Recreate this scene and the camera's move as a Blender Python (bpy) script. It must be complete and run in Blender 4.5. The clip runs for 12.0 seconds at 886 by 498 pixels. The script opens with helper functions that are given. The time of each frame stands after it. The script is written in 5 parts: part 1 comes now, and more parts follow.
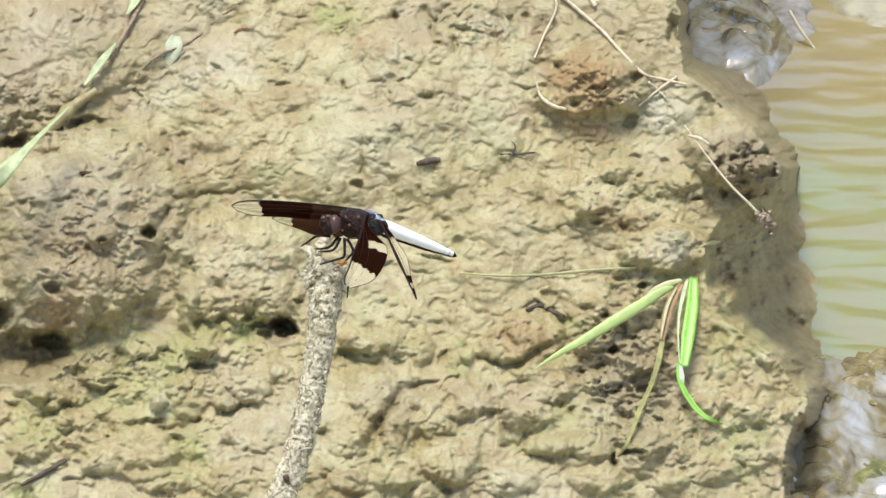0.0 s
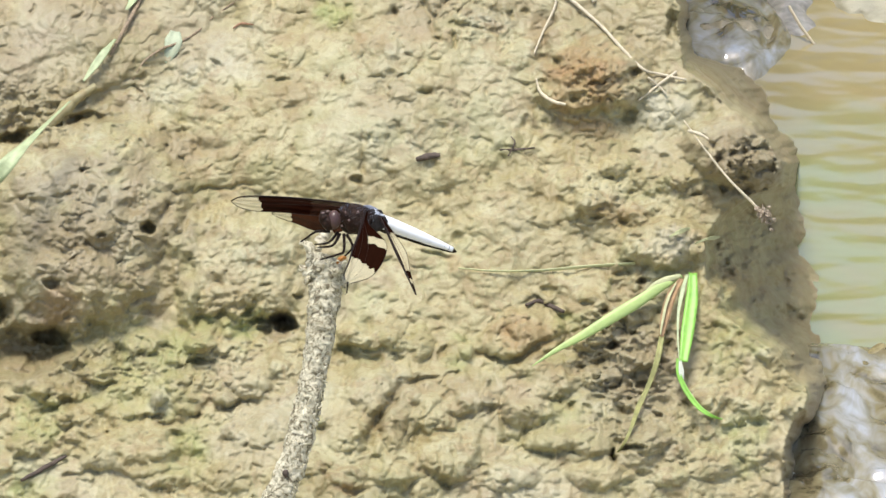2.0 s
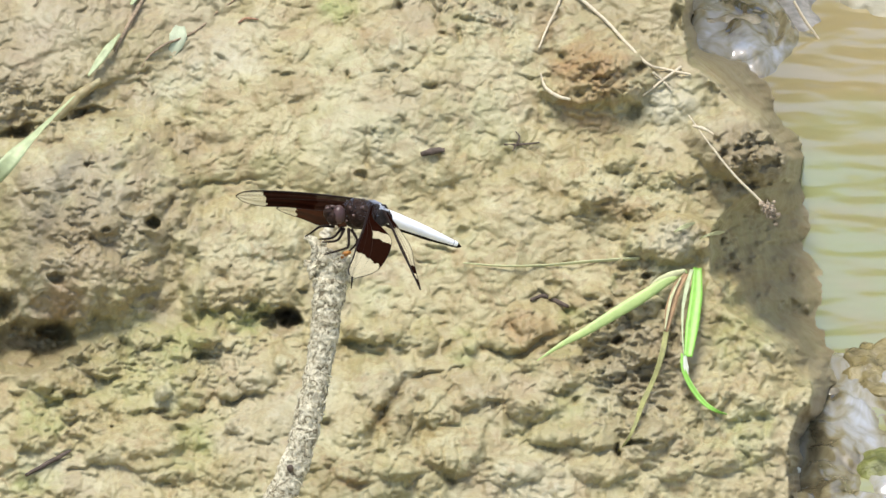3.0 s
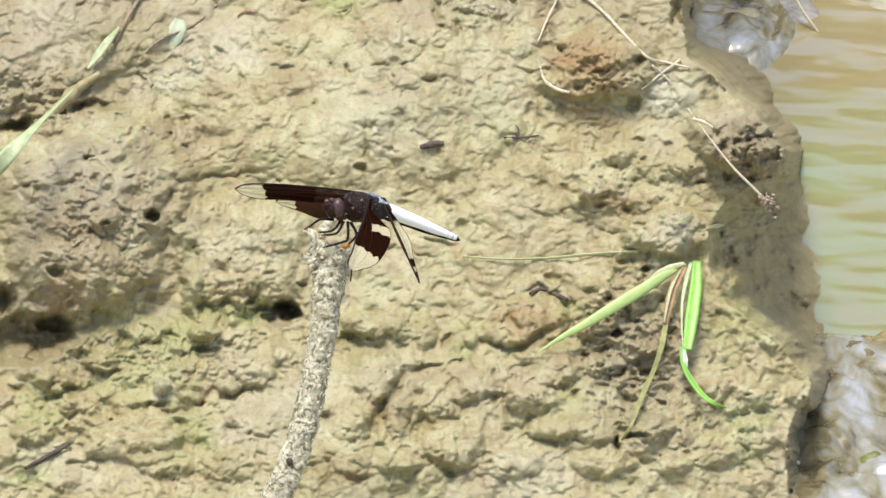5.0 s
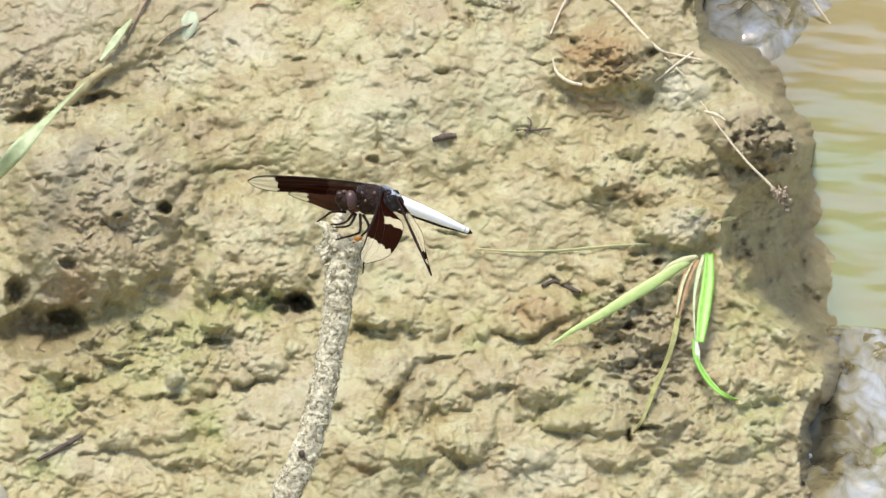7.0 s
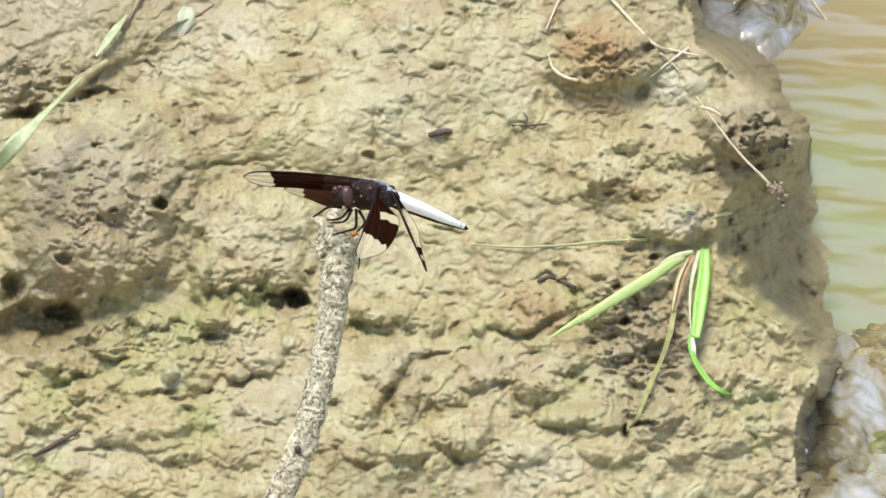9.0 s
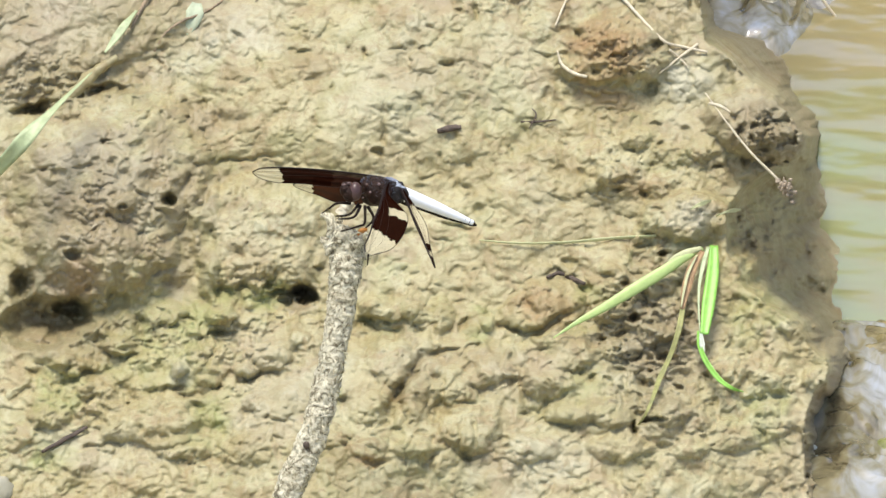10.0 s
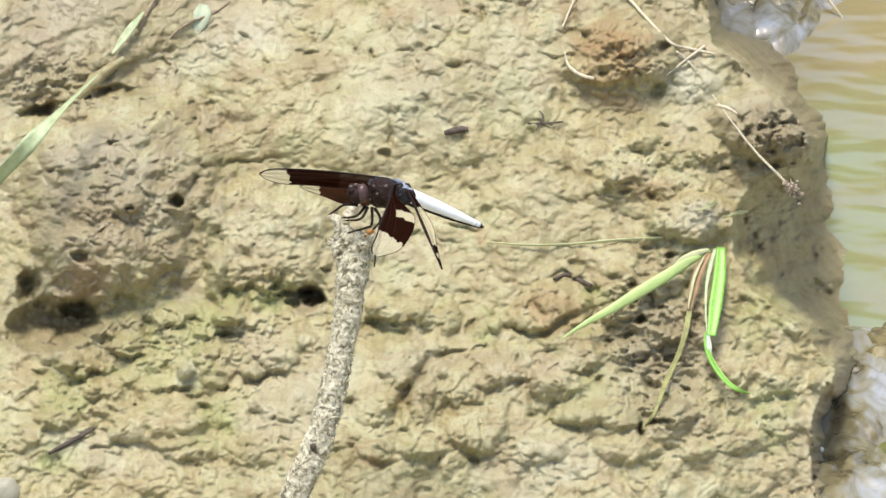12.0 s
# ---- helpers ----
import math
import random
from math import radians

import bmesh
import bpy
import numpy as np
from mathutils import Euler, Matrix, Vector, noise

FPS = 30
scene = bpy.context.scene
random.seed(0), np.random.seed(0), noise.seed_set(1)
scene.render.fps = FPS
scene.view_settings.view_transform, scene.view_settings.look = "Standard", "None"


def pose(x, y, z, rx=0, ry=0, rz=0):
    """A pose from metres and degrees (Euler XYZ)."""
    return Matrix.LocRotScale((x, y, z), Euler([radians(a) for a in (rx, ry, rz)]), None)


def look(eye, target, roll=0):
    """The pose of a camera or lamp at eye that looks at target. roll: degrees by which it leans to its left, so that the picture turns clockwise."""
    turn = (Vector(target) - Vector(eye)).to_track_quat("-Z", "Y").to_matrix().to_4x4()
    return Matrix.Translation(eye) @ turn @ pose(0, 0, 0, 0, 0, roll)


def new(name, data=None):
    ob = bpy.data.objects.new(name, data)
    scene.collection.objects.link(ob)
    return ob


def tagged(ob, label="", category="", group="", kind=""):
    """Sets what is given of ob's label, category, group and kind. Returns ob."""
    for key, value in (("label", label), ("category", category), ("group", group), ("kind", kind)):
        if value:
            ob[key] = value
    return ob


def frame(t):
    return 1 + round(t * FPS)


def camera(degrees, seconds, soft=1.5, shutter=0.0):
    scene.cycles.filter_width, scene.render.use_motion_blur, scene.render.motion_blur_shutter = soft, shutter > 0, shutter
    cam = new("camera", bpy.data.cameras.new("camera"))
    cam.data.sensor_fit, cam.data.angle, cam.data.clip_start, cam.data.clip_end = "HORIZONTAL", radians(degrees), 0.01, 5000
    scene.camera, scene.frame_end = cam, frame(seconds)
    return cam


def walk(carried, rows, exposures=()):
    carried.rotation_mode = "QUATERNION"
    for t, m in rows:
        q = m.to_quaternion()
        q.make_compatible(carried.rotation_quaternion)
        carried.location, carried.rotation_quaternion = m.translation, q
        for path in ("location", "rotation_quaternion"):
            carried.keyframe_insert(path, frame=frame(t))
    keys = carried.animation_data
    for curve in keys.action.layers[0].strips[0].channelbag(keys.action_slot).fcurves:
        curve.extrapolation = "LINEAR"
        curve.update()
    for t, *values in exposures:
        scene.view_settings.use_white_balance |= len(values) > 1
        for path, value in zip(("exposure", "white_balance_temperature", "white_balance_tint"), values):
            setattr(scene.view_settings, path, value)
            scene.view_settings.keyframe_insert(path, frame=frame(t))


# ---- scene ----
cam = camera(8.15, 12.0, soft=1.5)
EYE = (0.0000, -1.7220, 0.8690)
# seconds, turn to the left, tilt and lean in degrees from the first view
ROWS = [
    (0.0, 0.0000, 0.0000, -0.050),
    (0.5, 0.0317, -0.0174, -0.060),
    (1.0, 0.0504, -0.0218, -0.060),
    (1.5, 0.0309, -0.0329, -0.060),
    (2.0, -0.0047, -0.0420, -0.060),
    (2.5, 0.0296, -0.0653, -0.060),
    (3.0, 0.0424, -0.0893, -0.060),
    (5.0, 0.0355, -0.1532, -0.060),
    (5.5, 0.0282, -0.1654, -0.060),
    (6.0, 0.0973, -0.1688, -0.060),
    (6.5, 0.1125, -0.2163, -0.060),
    (7.0, 0.1611, -0.2229, -0.060),
    (9.0, 0.1193, -0.2647, -0.060),
    (9.5, 0.1850, -0.2945, -0.060),
    (10.0, 0.2094, -0.2997, -0.060),
    (10.5, 0.2241, -0.2953, -0.060),
    (11.0, 0.1873, -0.3136, -0.060),
    (11.5, 0.2455, -0.2938, -0.060),
    (12.0, 0.2809, -0.2841, -0.060),
]
walk(cam, [(t, pose(*EYE, 65 + tilt, 0, turn) @ pose(0, 0, 0, 0, 0, lean)) for t, turn, tilt, lean in ROWS], ((0.0, 0.51), (3.0, 0.51), (7.0, 0.56), (12.0, 0.56)))

# ---- light ----
SUN_WAY = Vector((-0.11, -0.08, 0.97)).normalized()
scene.view_settings.exposure = 0.51
world = bpy.data.worlds.new("sky")
scene.world = world
world.use_nodes = True
wn = world.node_tree
sky = wn.nodes.new("ShaderNodeTexSky")
sky.sky_type, sky.sun_disc = "NISHITA", False
sky.sun_elevation = math.asin(SUN_WAY.z)
sky.sun_rotation = math.atan2(SUN_WAY.x, SUN_WAY.y)
sky.dust_density, sky.air_density, sky.ozone_density = 3.4, 1.0, 0.8
wn.nodes["Background"].inputs["Strength"].default_value = 0.145
wn.links.new(sky.outputs[0], wn.nodes["Background"].inputs["Color"])
sun = new("sun", bpy.data.lights.new("sun", "SUN"))
sun.data.energy, sun.data.angle, sun.data.color = 2.2, radians(18), (1.0, 0.97, 0.88)
sun.matrix_world = look(SUN_WAY * 5, (0, 0, 0))


# ---- materials ----
class Nodes:
    """Short hand for a node material."""

    def __init__(self, name):
        self.m = bpy.data.materials.new(name)
        self.m.use_nodes = True
        self.t = self.m.node_tree
        self.b = self.t.nodes["Principled BSDF"]

    def add(self, kind, **ins):
        n = self.t.nodes.new(kind)
        for k, v in ins.items():
            k = k.replace("_", " ")
            self.put(n.inputs[k], v)
        return n

    def put(self, socket, v):
        if isinstance(v, bpy.types.NodeSocket):
            self.t.links.new(v, socket)
        else:
            socket.default_value = v

    def set(self, **ins):
        for k, v in ins.items():
            self.put(self.b.inputs[k.replace("_", " ")], v)

    def coords(self):
        return self.add("ShaderNodeTexCoord").outputs["Object"]

    def noise(self, scale, detail=4.0, rough=0.55, vec=None, distort=0.0):
        n = self.add("ShaderNodeTexNoise", Scale=scale, Detail=detail, Roughness=rough, Distortion=distort)
        self.put(n.inputs["Vector"], vec or self.coords())
        return n.outputs["Fac"]

    def ramp(self, fac, *stops):
        n = self.add("ShaderNodeValToRGB", Fac=fac)
        e = n.color_ramp.elements
        while len(e) < len(stops):
            e.new(0.5)
        for el, (p, c) in zip(e, stops):
            el.position = p
            el.color = (c, c, c, 1) if isinstance(c, (int, float)) else (*c, 1)
        return n.outputs["Color"]

    def mix(self, fac, a, b, blend="MIX"):
        n = self.t.nodes.new("ShaderNodeMix")
        n.data_type, n.blend_type = "RGBA", blend
        self.put(n.inputs[0], fac)
        for i, v in ((6, a), (7, b)):
            self.put(n.inputs[i], (*v, 1) if isinstance(v, tuple) else v)
        return n.outputs[2]

    def math(self, op, a, b=0.0):
        n = self.t.nodes.new("ShaderNodeMath")
        n.operation = op
        self.put(n.inputs[0], a)
        self.put(n.inputs[1], b)
        return n.outputs[0]

    def bump(self, height, strength, distance, normal=None):
        n = self.add("ShaderNodeBump", Strength=strength, Distance=distance, Height=height)
        if normal:
            self.put(n.inputs["Normal"], normal)
        return n.outputs[0]

    def attr(self, name):
        n = self.t.nodes.new("ShaderNodeAttribute")
        n.attribute_name = name
        return n.outputs["Fac"]


def mud_material():
    k = Nodes("mud")
    base = k.ramp(k.noise(34, 5, 0.58, distort=0.6), (0.32, (0.316, 0.267, 0.130)), (0.45, (0.394, 0.351, 0.192)), (0.57, (0.426, 0.398, 0.236)), (0.70, (0.445, 0.435, 0.299)))
    smear = k.ramp(k.noise(120, 4, 0.6, distort=1.5), (0.34, (0.62, 0.55, 0.420)), (0.45, (0.88, 0.85, 0.790)), (0.58, (1.0, 1.0, 1.0)))
    c = k.mix(0.7, base, smear, "MULTIPLY")
    fleck = k.ramp(k.noise(330, 4, 0.6, distort=0.8), (0.33, (0.62, 0.56, 0.460)), (0.44, (1.0, 1.0, 1.0)))
    c = k.mix(0.5, c, fleck, "MULTIPLY")
    olive = k.ramp(k.noise(55, 5, 0.62, distort=0.7), (0.52, 0.0), (0.62, 0.55))
    c = k.mix(olive, c, (0.292, 0.279, 0.128))
    brown = k.ramp(k.noise(95, 5, 0.68, distort=0.5), (0.53, 0.0), (0.60, 0.45), (0.72, 0.7))
    c = k.mix(brown, c, (0.278, 0.204, 0.102))
    mauve = k.ramp(k.noise(26, 3, 0.5), (0.50, 0.0), (0.62, 0.4))
    c = k.mix(mauve, c, (0.376, 0.322, 0.226))
    c = k.mix(k.math("MULTIPLY", k.attr("clay"), k.ramp(k.noise(140, 4, 0.6), (0.35, 0.5), (0.6, 0.95))), c, (0.292, 0.184, 0.081))
    c = k.mix(k.math("MULTIPLY", k.attr("algae"), k.ramp(k.noise(160, 5, 0.7), (0.3, 0.1), (0.65, 0.85))), c, (0.283, 0.323, 0.109))
    c = k.mix(k.math("MULTIPLY", k.attr("pale"), 0.7), c, (0.458, 0.440, 0.330))
    damp = k.ramp(k.noise(40, 6, 0.66, distort=0.8), (0.50, 0.0), (0.60, 0.3), (0.70, 0.5))
    c = k.mix(damp, c, (0.263, 0.204, 0.095))
    # one darkening for moist mud by the water and for shade painted in hollows
    wet_shade = k.attr("wet_shade")
    c = k.mix(k.math("MULTIPLY", wet_shade, 0.75), c, (0.229, 0.184, 0.112))
    rough = k.math("SUBTRACT", k.math("ADD", 0.40, k.math("MULTIPLY", k.noise(60, 4), 0.3)), k.math("MULTIPLY", wet_shade, 0.1))
    n = k.bump(k.noise(240, 3, 0.5, distort=0.8), 0.35, 0.0008)
    n = k.bump(k.noise(620, 5, 0.6, distort=0.4), 0.35, 0.0006, n)
    k.set(Base_Color=c, Roughness=rough, Normal=n, Specular_IOR_Level=0.45)
    return k.m


def water_material():
    k = Nodes("stream_water")
    place = k.add("ShaderNodeNewGeometry").outputs["Position"]
    silt = k.add("ShaderNodeSeparateXYZ", Vector=place).outputs["Y"]
    silt = k.math("ADD", silt, k.math("MULTIPLY", k.noise(22, 3, 0.5, vec=place), 0.12))
    c = k.ramp(silt, (0.27, (0.31, 0.33, 0.145)), (0.32, (0.38, 0.31, 0.15)))
    c = k.mix(k.ramp(k.noise(35, 3, 0.5, vec=place), (0.4, 0.0), (0.65, 0.6)), c, (0.34, 0.29, 0.14))
    k.set(Base_Color=c, Roughness=0.10, IOR=3.0)
    return k.m


def riffle_material():
    k = Nodes("glare_streaked_water")
    place = k.coords()
    flow = k.add("ShaderNodeMapping", Vector=place, Scale=(1.0, 0.5, 1.0)).outputs[0]
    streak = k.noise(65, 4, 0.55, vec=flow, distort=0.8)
    # the pale blue-grey stops paint sky reflections onto the brown water
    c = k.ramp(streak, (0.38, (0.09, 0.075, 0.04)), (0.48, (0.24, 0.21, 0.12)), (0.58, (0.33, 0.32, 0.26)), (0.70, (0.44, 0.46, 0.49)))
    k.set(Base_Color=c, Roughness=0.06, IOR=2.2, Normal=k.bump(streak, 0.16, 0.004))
    return k.m


def bark_material():
    k = Nodes("mud_crusted_bark")
    g = k.noise(420, 5, 0.68, distort=1.4)
    c = k.ramp(g, (0.39, (0.15, 0.125, 0.075)), (0.47, (0.47, 0.43, 0.30)), (0.60, (0.78, 0.735, 0.56)))
    c = k.mix(k.ramp(k.noise(180, 4), (0.5, 0.0), (0.7, 0.45)), c, (0.42, 0.37, 0.25))
    n = k.bump(k.noise(700, 6, 0.7, distort=0.8), 0.55, 0.0012)
    k.set(Base_Color=c, Roughness=0.85, Normal=n)
    return k.m


def plain(name, colour, rough, dark=0.7, scale=300, bump=0.3, depth=0.0005, **more):
    """A one-colour surface with grain and fine relief."""
    k = Nodes(name)
    g = k.noise(scale, 5, 0.6)
    c = k.mix(k.ramp(g, (0.35, 0.0), (0.65, 1.0)), tuple(v * dark for v in colour), colour)
    k.set(Base_Color=c, Roughness=rough, Normal=k.bump(k.noise(scale * 2, 4, 0.6), bump, depth), **more)
    return k.m


MUD, WATER, RIFFLE, BARK = mud_material(), water_material(), riffle_material(), bark_material()
BLADE = plain("green_blade", (0.26, 0.56, 0.08), 0.4, 0.8, 250, Transmission_Weight=0.0)
LEAF_SCRAP = plain("faded_leaf", (0.47, 0.53, 0.36), 0.6, 0.7, 250)
YELLOW_BLADE = plain("yellow_green_blade", (0.47, 0.62, 0.22), 0.4, 0.85, 250)
OLIVE_BLADE = plain("dull_green_blade", (0.60, 0.62, 0.34), 0.55, 0.75)
PALE_BLADE = plain("pale_green_blade", (0.46, 0.54, 0.30), 0.5, 0.75)
STALK_OLIVE = plain("olive_stalk", (0.36, 0.36, 0.13), 0.6, 0.6, 350)
SHEATH = plain("brown_sheath", (0.45, 0.29, 0.15), 0.7, 0.6)
WHITE_FOLD = plain("bleached_fold", (0.80, 0.82, 0.70), 0.4, 0.9)
STRAW = plain("dry_straw", (0.70, 0.62, 0.45), 0.65, 0.7, 600)
ROOT = plain("brown_root", (0.38, 0.29, 0.19), 0.8, 0.5, 700)
RED_SCRAP = plain("reddish_scrap", (0.42, 0.24, 0.14), 0.7, 0.6, 700)
DEAD_HEAD = plain("withered_seed_head", (0.46, 0.37, 0.27), 0.85, 0.5, 900)
STONE = plain("wet_stone", (0.40, 0.35, 0.23), 0.10, 0.4, 110, 0.5, 0.004, Specular_IOR_Level=0.6, Coat_Weight=0.4, Coat_IOR=1.5)
GREY_STONE = plain("wet_grey_stone", (0.42, 0.40, 0.36), 0.2, 0.5, 120, 0.5, 0.002)
MOSS = plain("mossy_stone", (0.22, 0.24, 0.07), 0.35, 0.45, 200, 0.6, 0.002)
WET_MUD = plain("wet_mud", (0.32, 0.27, 0.13), 0.22, 0.45, 130, 0.6, 0.003)
SLAB = plain("pale_stone", (0.42, 0.40, 0.30), 0.55, 0.75, 120, 0.4, 0.002)
CREAM = plain("cream_patch", (0.72, 0.66, 0.50), 0.7, 0.8, 700)
FLAKE = plain("dried_mud_flakes", (0.80, 0.75, 0.57), 0.85, 0.6, 500)
CHIP = plain("dark_wood_chip", (0.12, 0.09, 0.07), 0.8, 0.6, 500)


# ---- mesh helpers ----
def mesh_object(name, bm, mats, parent=None, label="", smooth=True):
    me = bpy.data.meshes.new(name)
    bm.normal_update()
    bm.to_mesh(me)
    bm.free()
    for m in mats if isinstance(mats, (list, tuple)) else [mats]:
        me.materials.append(m)
    if smooth:
        me.polygons.foreach_set("use_smooth", [True] * len(me.polygons))
    ob = new(name, me)
    if parent:
        ob.parent = parent
    if label:
        ob["label"] = label
    return ob


def part(name, bm, material, parent, label=""):
    return mesh_object(name, bm, material, parent, label)


def path_points(points, n):
    """n points evenly along a smooth line through the given ones."""
    p = np.array(points, float)
    k = len(p)
    if k > 2:
        e = np.vstack([2 * p[0] - p[1], p, 2 * p[-1] - p[-2]])
        out = []
        for i in range(k - 1):
            a, b, c, d = e[i:i + 4]
            for t in np.linspace(0, 1, 16, endpoint=False):
                out.append(0.5 * (2 * b + (c - a) * t + (2 * a - 5 * b + 4 * c - d) * t ** 2 + (3 * b - a - 3 * c + d) * t ** 3))
        p = np.array(out + [p[-1]])
    s = np.concatenate([[0], np.cumsum(np.linalg.norm(np.diff(p, axis=0), axis=1))])
    q = np.linspace(0, s[-1], n)
    return np.stack([np.interp(q, s, p[:, i]) for i in range(p.shape[1])], 1)


def tube(bm, points, radii, n=24, sides=10, wobble=0.0, seed=0, flat=1.0, side=None):
    """A closed, tapering tube along a line; wobble makes it uneven."""
    rnd = random.Random(seed)
    p = path_points(points, n)
    r = np.interp(np.linspace(0, 1, n), np.linspace(0, 1, len(radii)), radii)
    rings = []
    ref = Vector(side) if side else None
    for i in range(n):
        d = Vector(p[min(i + 1, n - 1)] - p[max(i - 1, 0)]).normalized()
        a = (ref or (Vector((0, 0, 1)) if abs(d.z) < 0.9 else Vector((1, 0, 0)))).cross(d).normalized()
        b = d.cross(a)
        ring = []
        for j in range(sides):
            w = 2 * math.pi * j / sides
            k = r[i] * (1 + wobble * (noise.noise((Vector(p[i]) + a * math.cos(w) * 0.004 + b * math.sin(w) * 0.004) * 260 + Vector((seed, 0, 0))) * 1.3 + noise.noise((Vector(p[i]) + a * math.cos(w) * 0.004 + b * math.sin(w) * 0.004) * 900) * 0.9 + rnd.uniform(-0.3, 0.3)))
            ring.append(bm.verts.new(Vector(p[i]) + a * math.cos(w) * k + b * math.sin(w) * k * flat))
        rings.append(ring)
    for x, y in zip(rings, rings[1:]):
        for j in range(sides):
            bm.faces.new((x[j], x[(j + 1) % sides], y[(j + 1) % sides], y[j]))
    bm.faces.new(list(reversed(rings[0])))
    bm.faces.new(rings[-1])
    return rings


def ribbon(bm, points, widths, across, n=28, thick=0.00025, keel=0.25):
    """A grass blade: a folded strip with thickness along a line."""
    p = path_points(points, n)
    w = np.interp(np.linspace(0, 1, n), np.linspace(0, 1, len(widths)), widths) / 2
    rows = []
    for i in range(n):
        d = Vector(p[min(i + 1, n - 1)] - p[max(i - 1, 0)]).normalized()
        a = Vector(across)
        a = (a - d * a.dot(d)).normalized()
        u = d.cross(a)
        c = Vector(p[i])
        row = [c + a * w[i] * s + u * (w[i] * keel * abs(s)) for s in (-1, -0.5, 0, 0.5, 1)]
        row += [q - u * thick for q in reversed(row)]
        rows.append([bm.verts.new(q) for q in row])
    m = len(rows[0])
    for x, y in zip(rows, rows[1:]):
        for j in range(m):
            bm.faces.new((x[j], x[(j + 1) % m], y[(j + 1) % m], y[j]))
    bm.faces.new(list(reversed(rows[0])))
    bm.faces.new(rows[-1])


def blob(bm, centre, radii, rough=0.2, scale=80.0, detail=3, seed=0.0, turn=None):
    """An uneven rounded lump."""
    start = len(bm.verts)
    made = bmesh.ops.create_icosphere(bm, subdivisions=detail, radius=1.0)["verts"]
    for v in made:
        q = v.co.copy()
        k = 1 + rough * (noise.noise(Vector((q.x * radii[0], q.y * radii[1], q.z * radii[2])) * scale + Vector((seed, seed, 0))) + 0.5 * noise.noise(Vector((q.x * radii[0], q.y * radii[1], q.z * radii[2])) * scale * 2.3))
        q = Vector((q.x * radii[0], q.y * radii[1], q.z * radii[2])) * k
        if turn:
            q = turn @ q
        v.co = q + Vector(centre)
    return made


# ---- the mud bank: one sheet of ground, laid out along the slope ----
SLOPE = radians(39)
RISE = 0.066
# straight against the camera's first view, 25 degrees downward
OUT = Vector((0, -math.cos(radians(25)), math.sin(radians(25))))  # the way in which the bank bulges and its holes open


def lattice(ix, iy, seed):
    h = (ix * 374761393 + iy * 668265263 + seed * 362437) & 0x7FFFFFFF
    h = ((h ^ (h >> 13)) * 1274126177) & 0x7FFFFFFF
    return ((h ^ (h >> 16)) & 0xFFFF) / 65535.0


def grain(x, y, seed=0):
    """Smooth gradient noise, about -1 to 1."""
    ix, iy = np.floor(x).astype(np.int64), np.floor(y).astype(np.int64)
    fx, fy = x - ix, y - iy
    sx, sy = fx ** 3 * (fx * (fx * 6 - 15) + 10), fy ** 3 * (fy * (fy * 6 - 15) + 10)
    v = []
    for dx in (0, 1):
        for dy in (0, 1):
            g = lattice(ix + dx, iy + dy, seed) * 2 * math.pi
            v.append(np.cos(g) * (fx - dx) + np.sin(g) * (fy - dy))
    return 1.5 * ((v[0] * (1 - sy) + v[1] * sy) * (1 - sx) + (v[2] * (1 - sy) + v[3] * sy) * sx)


def layers(x, y, size, octaves, fall=0.5, seed=0):
    out, a, s = 0.0, 1.0, size
    for i in range(octaves):
        out = out + a * grain(x / s, y / s, seed + i * 17)
        a, s = a * fall, s * 0.47
    return out


def cells(x, y, size, seed=0):
    """Distance to the nearest and second nearest scattered point, and a number from 0 to 1 that belongs to the nearest."""
    x, y = x / size, y / size
    ix, iy = np.floor(x).astype(np.int64), np.floor(y).astype(np.int64)
    d1, d2, own = np.full(x.shape, 9.0), np.full(x.shape, 9.0), np.zeros(x.shape)
    for dx in (-1, 0, 1):
        for dy in (-1, 0, 1):
            px = ix + dx + lattice(ix + dx, iy + dy, seed)
            py = iy + dy + lattice(ix + dx, iy + dy, seed + 71)
            d = np.hypot(px - x, py - y)
            d2 = np.minimum(d2, np.maximum(d1, d))
            own = np.where(d < d1, lattice(ix + dx, iy + dy, seed + 137), own)
            d1 = np.minimum(d1, d)
    return d1, d2, own


def fade(x, a, b):
    t = np.clip((x - a) / (b - a), 0, 1)
    return t * t * (3 - 2 * t)


def distance_to_line(u, v, line):
    best, where = np.full(u.shape, 9.0), np.zeros(u.shape)
    total = len(line) - 1
    for i, ((ax, ay), (bx, by)) in enumerate(zip(line, line[1:])):
        t = np.clip(((u - ax) * (bx - ax) + (v - ay) * (by - ay)) / ((bx - ax) ** 2 + (by - ay) ** 2), 0, 1)
        d = np.hypot(u - ax - t * (bx - ax), v - ay - t * (by - ay))
        where = np.where(d < best, (i + t) / total, where)
        best = np.minimum(best, d)
    return best, where


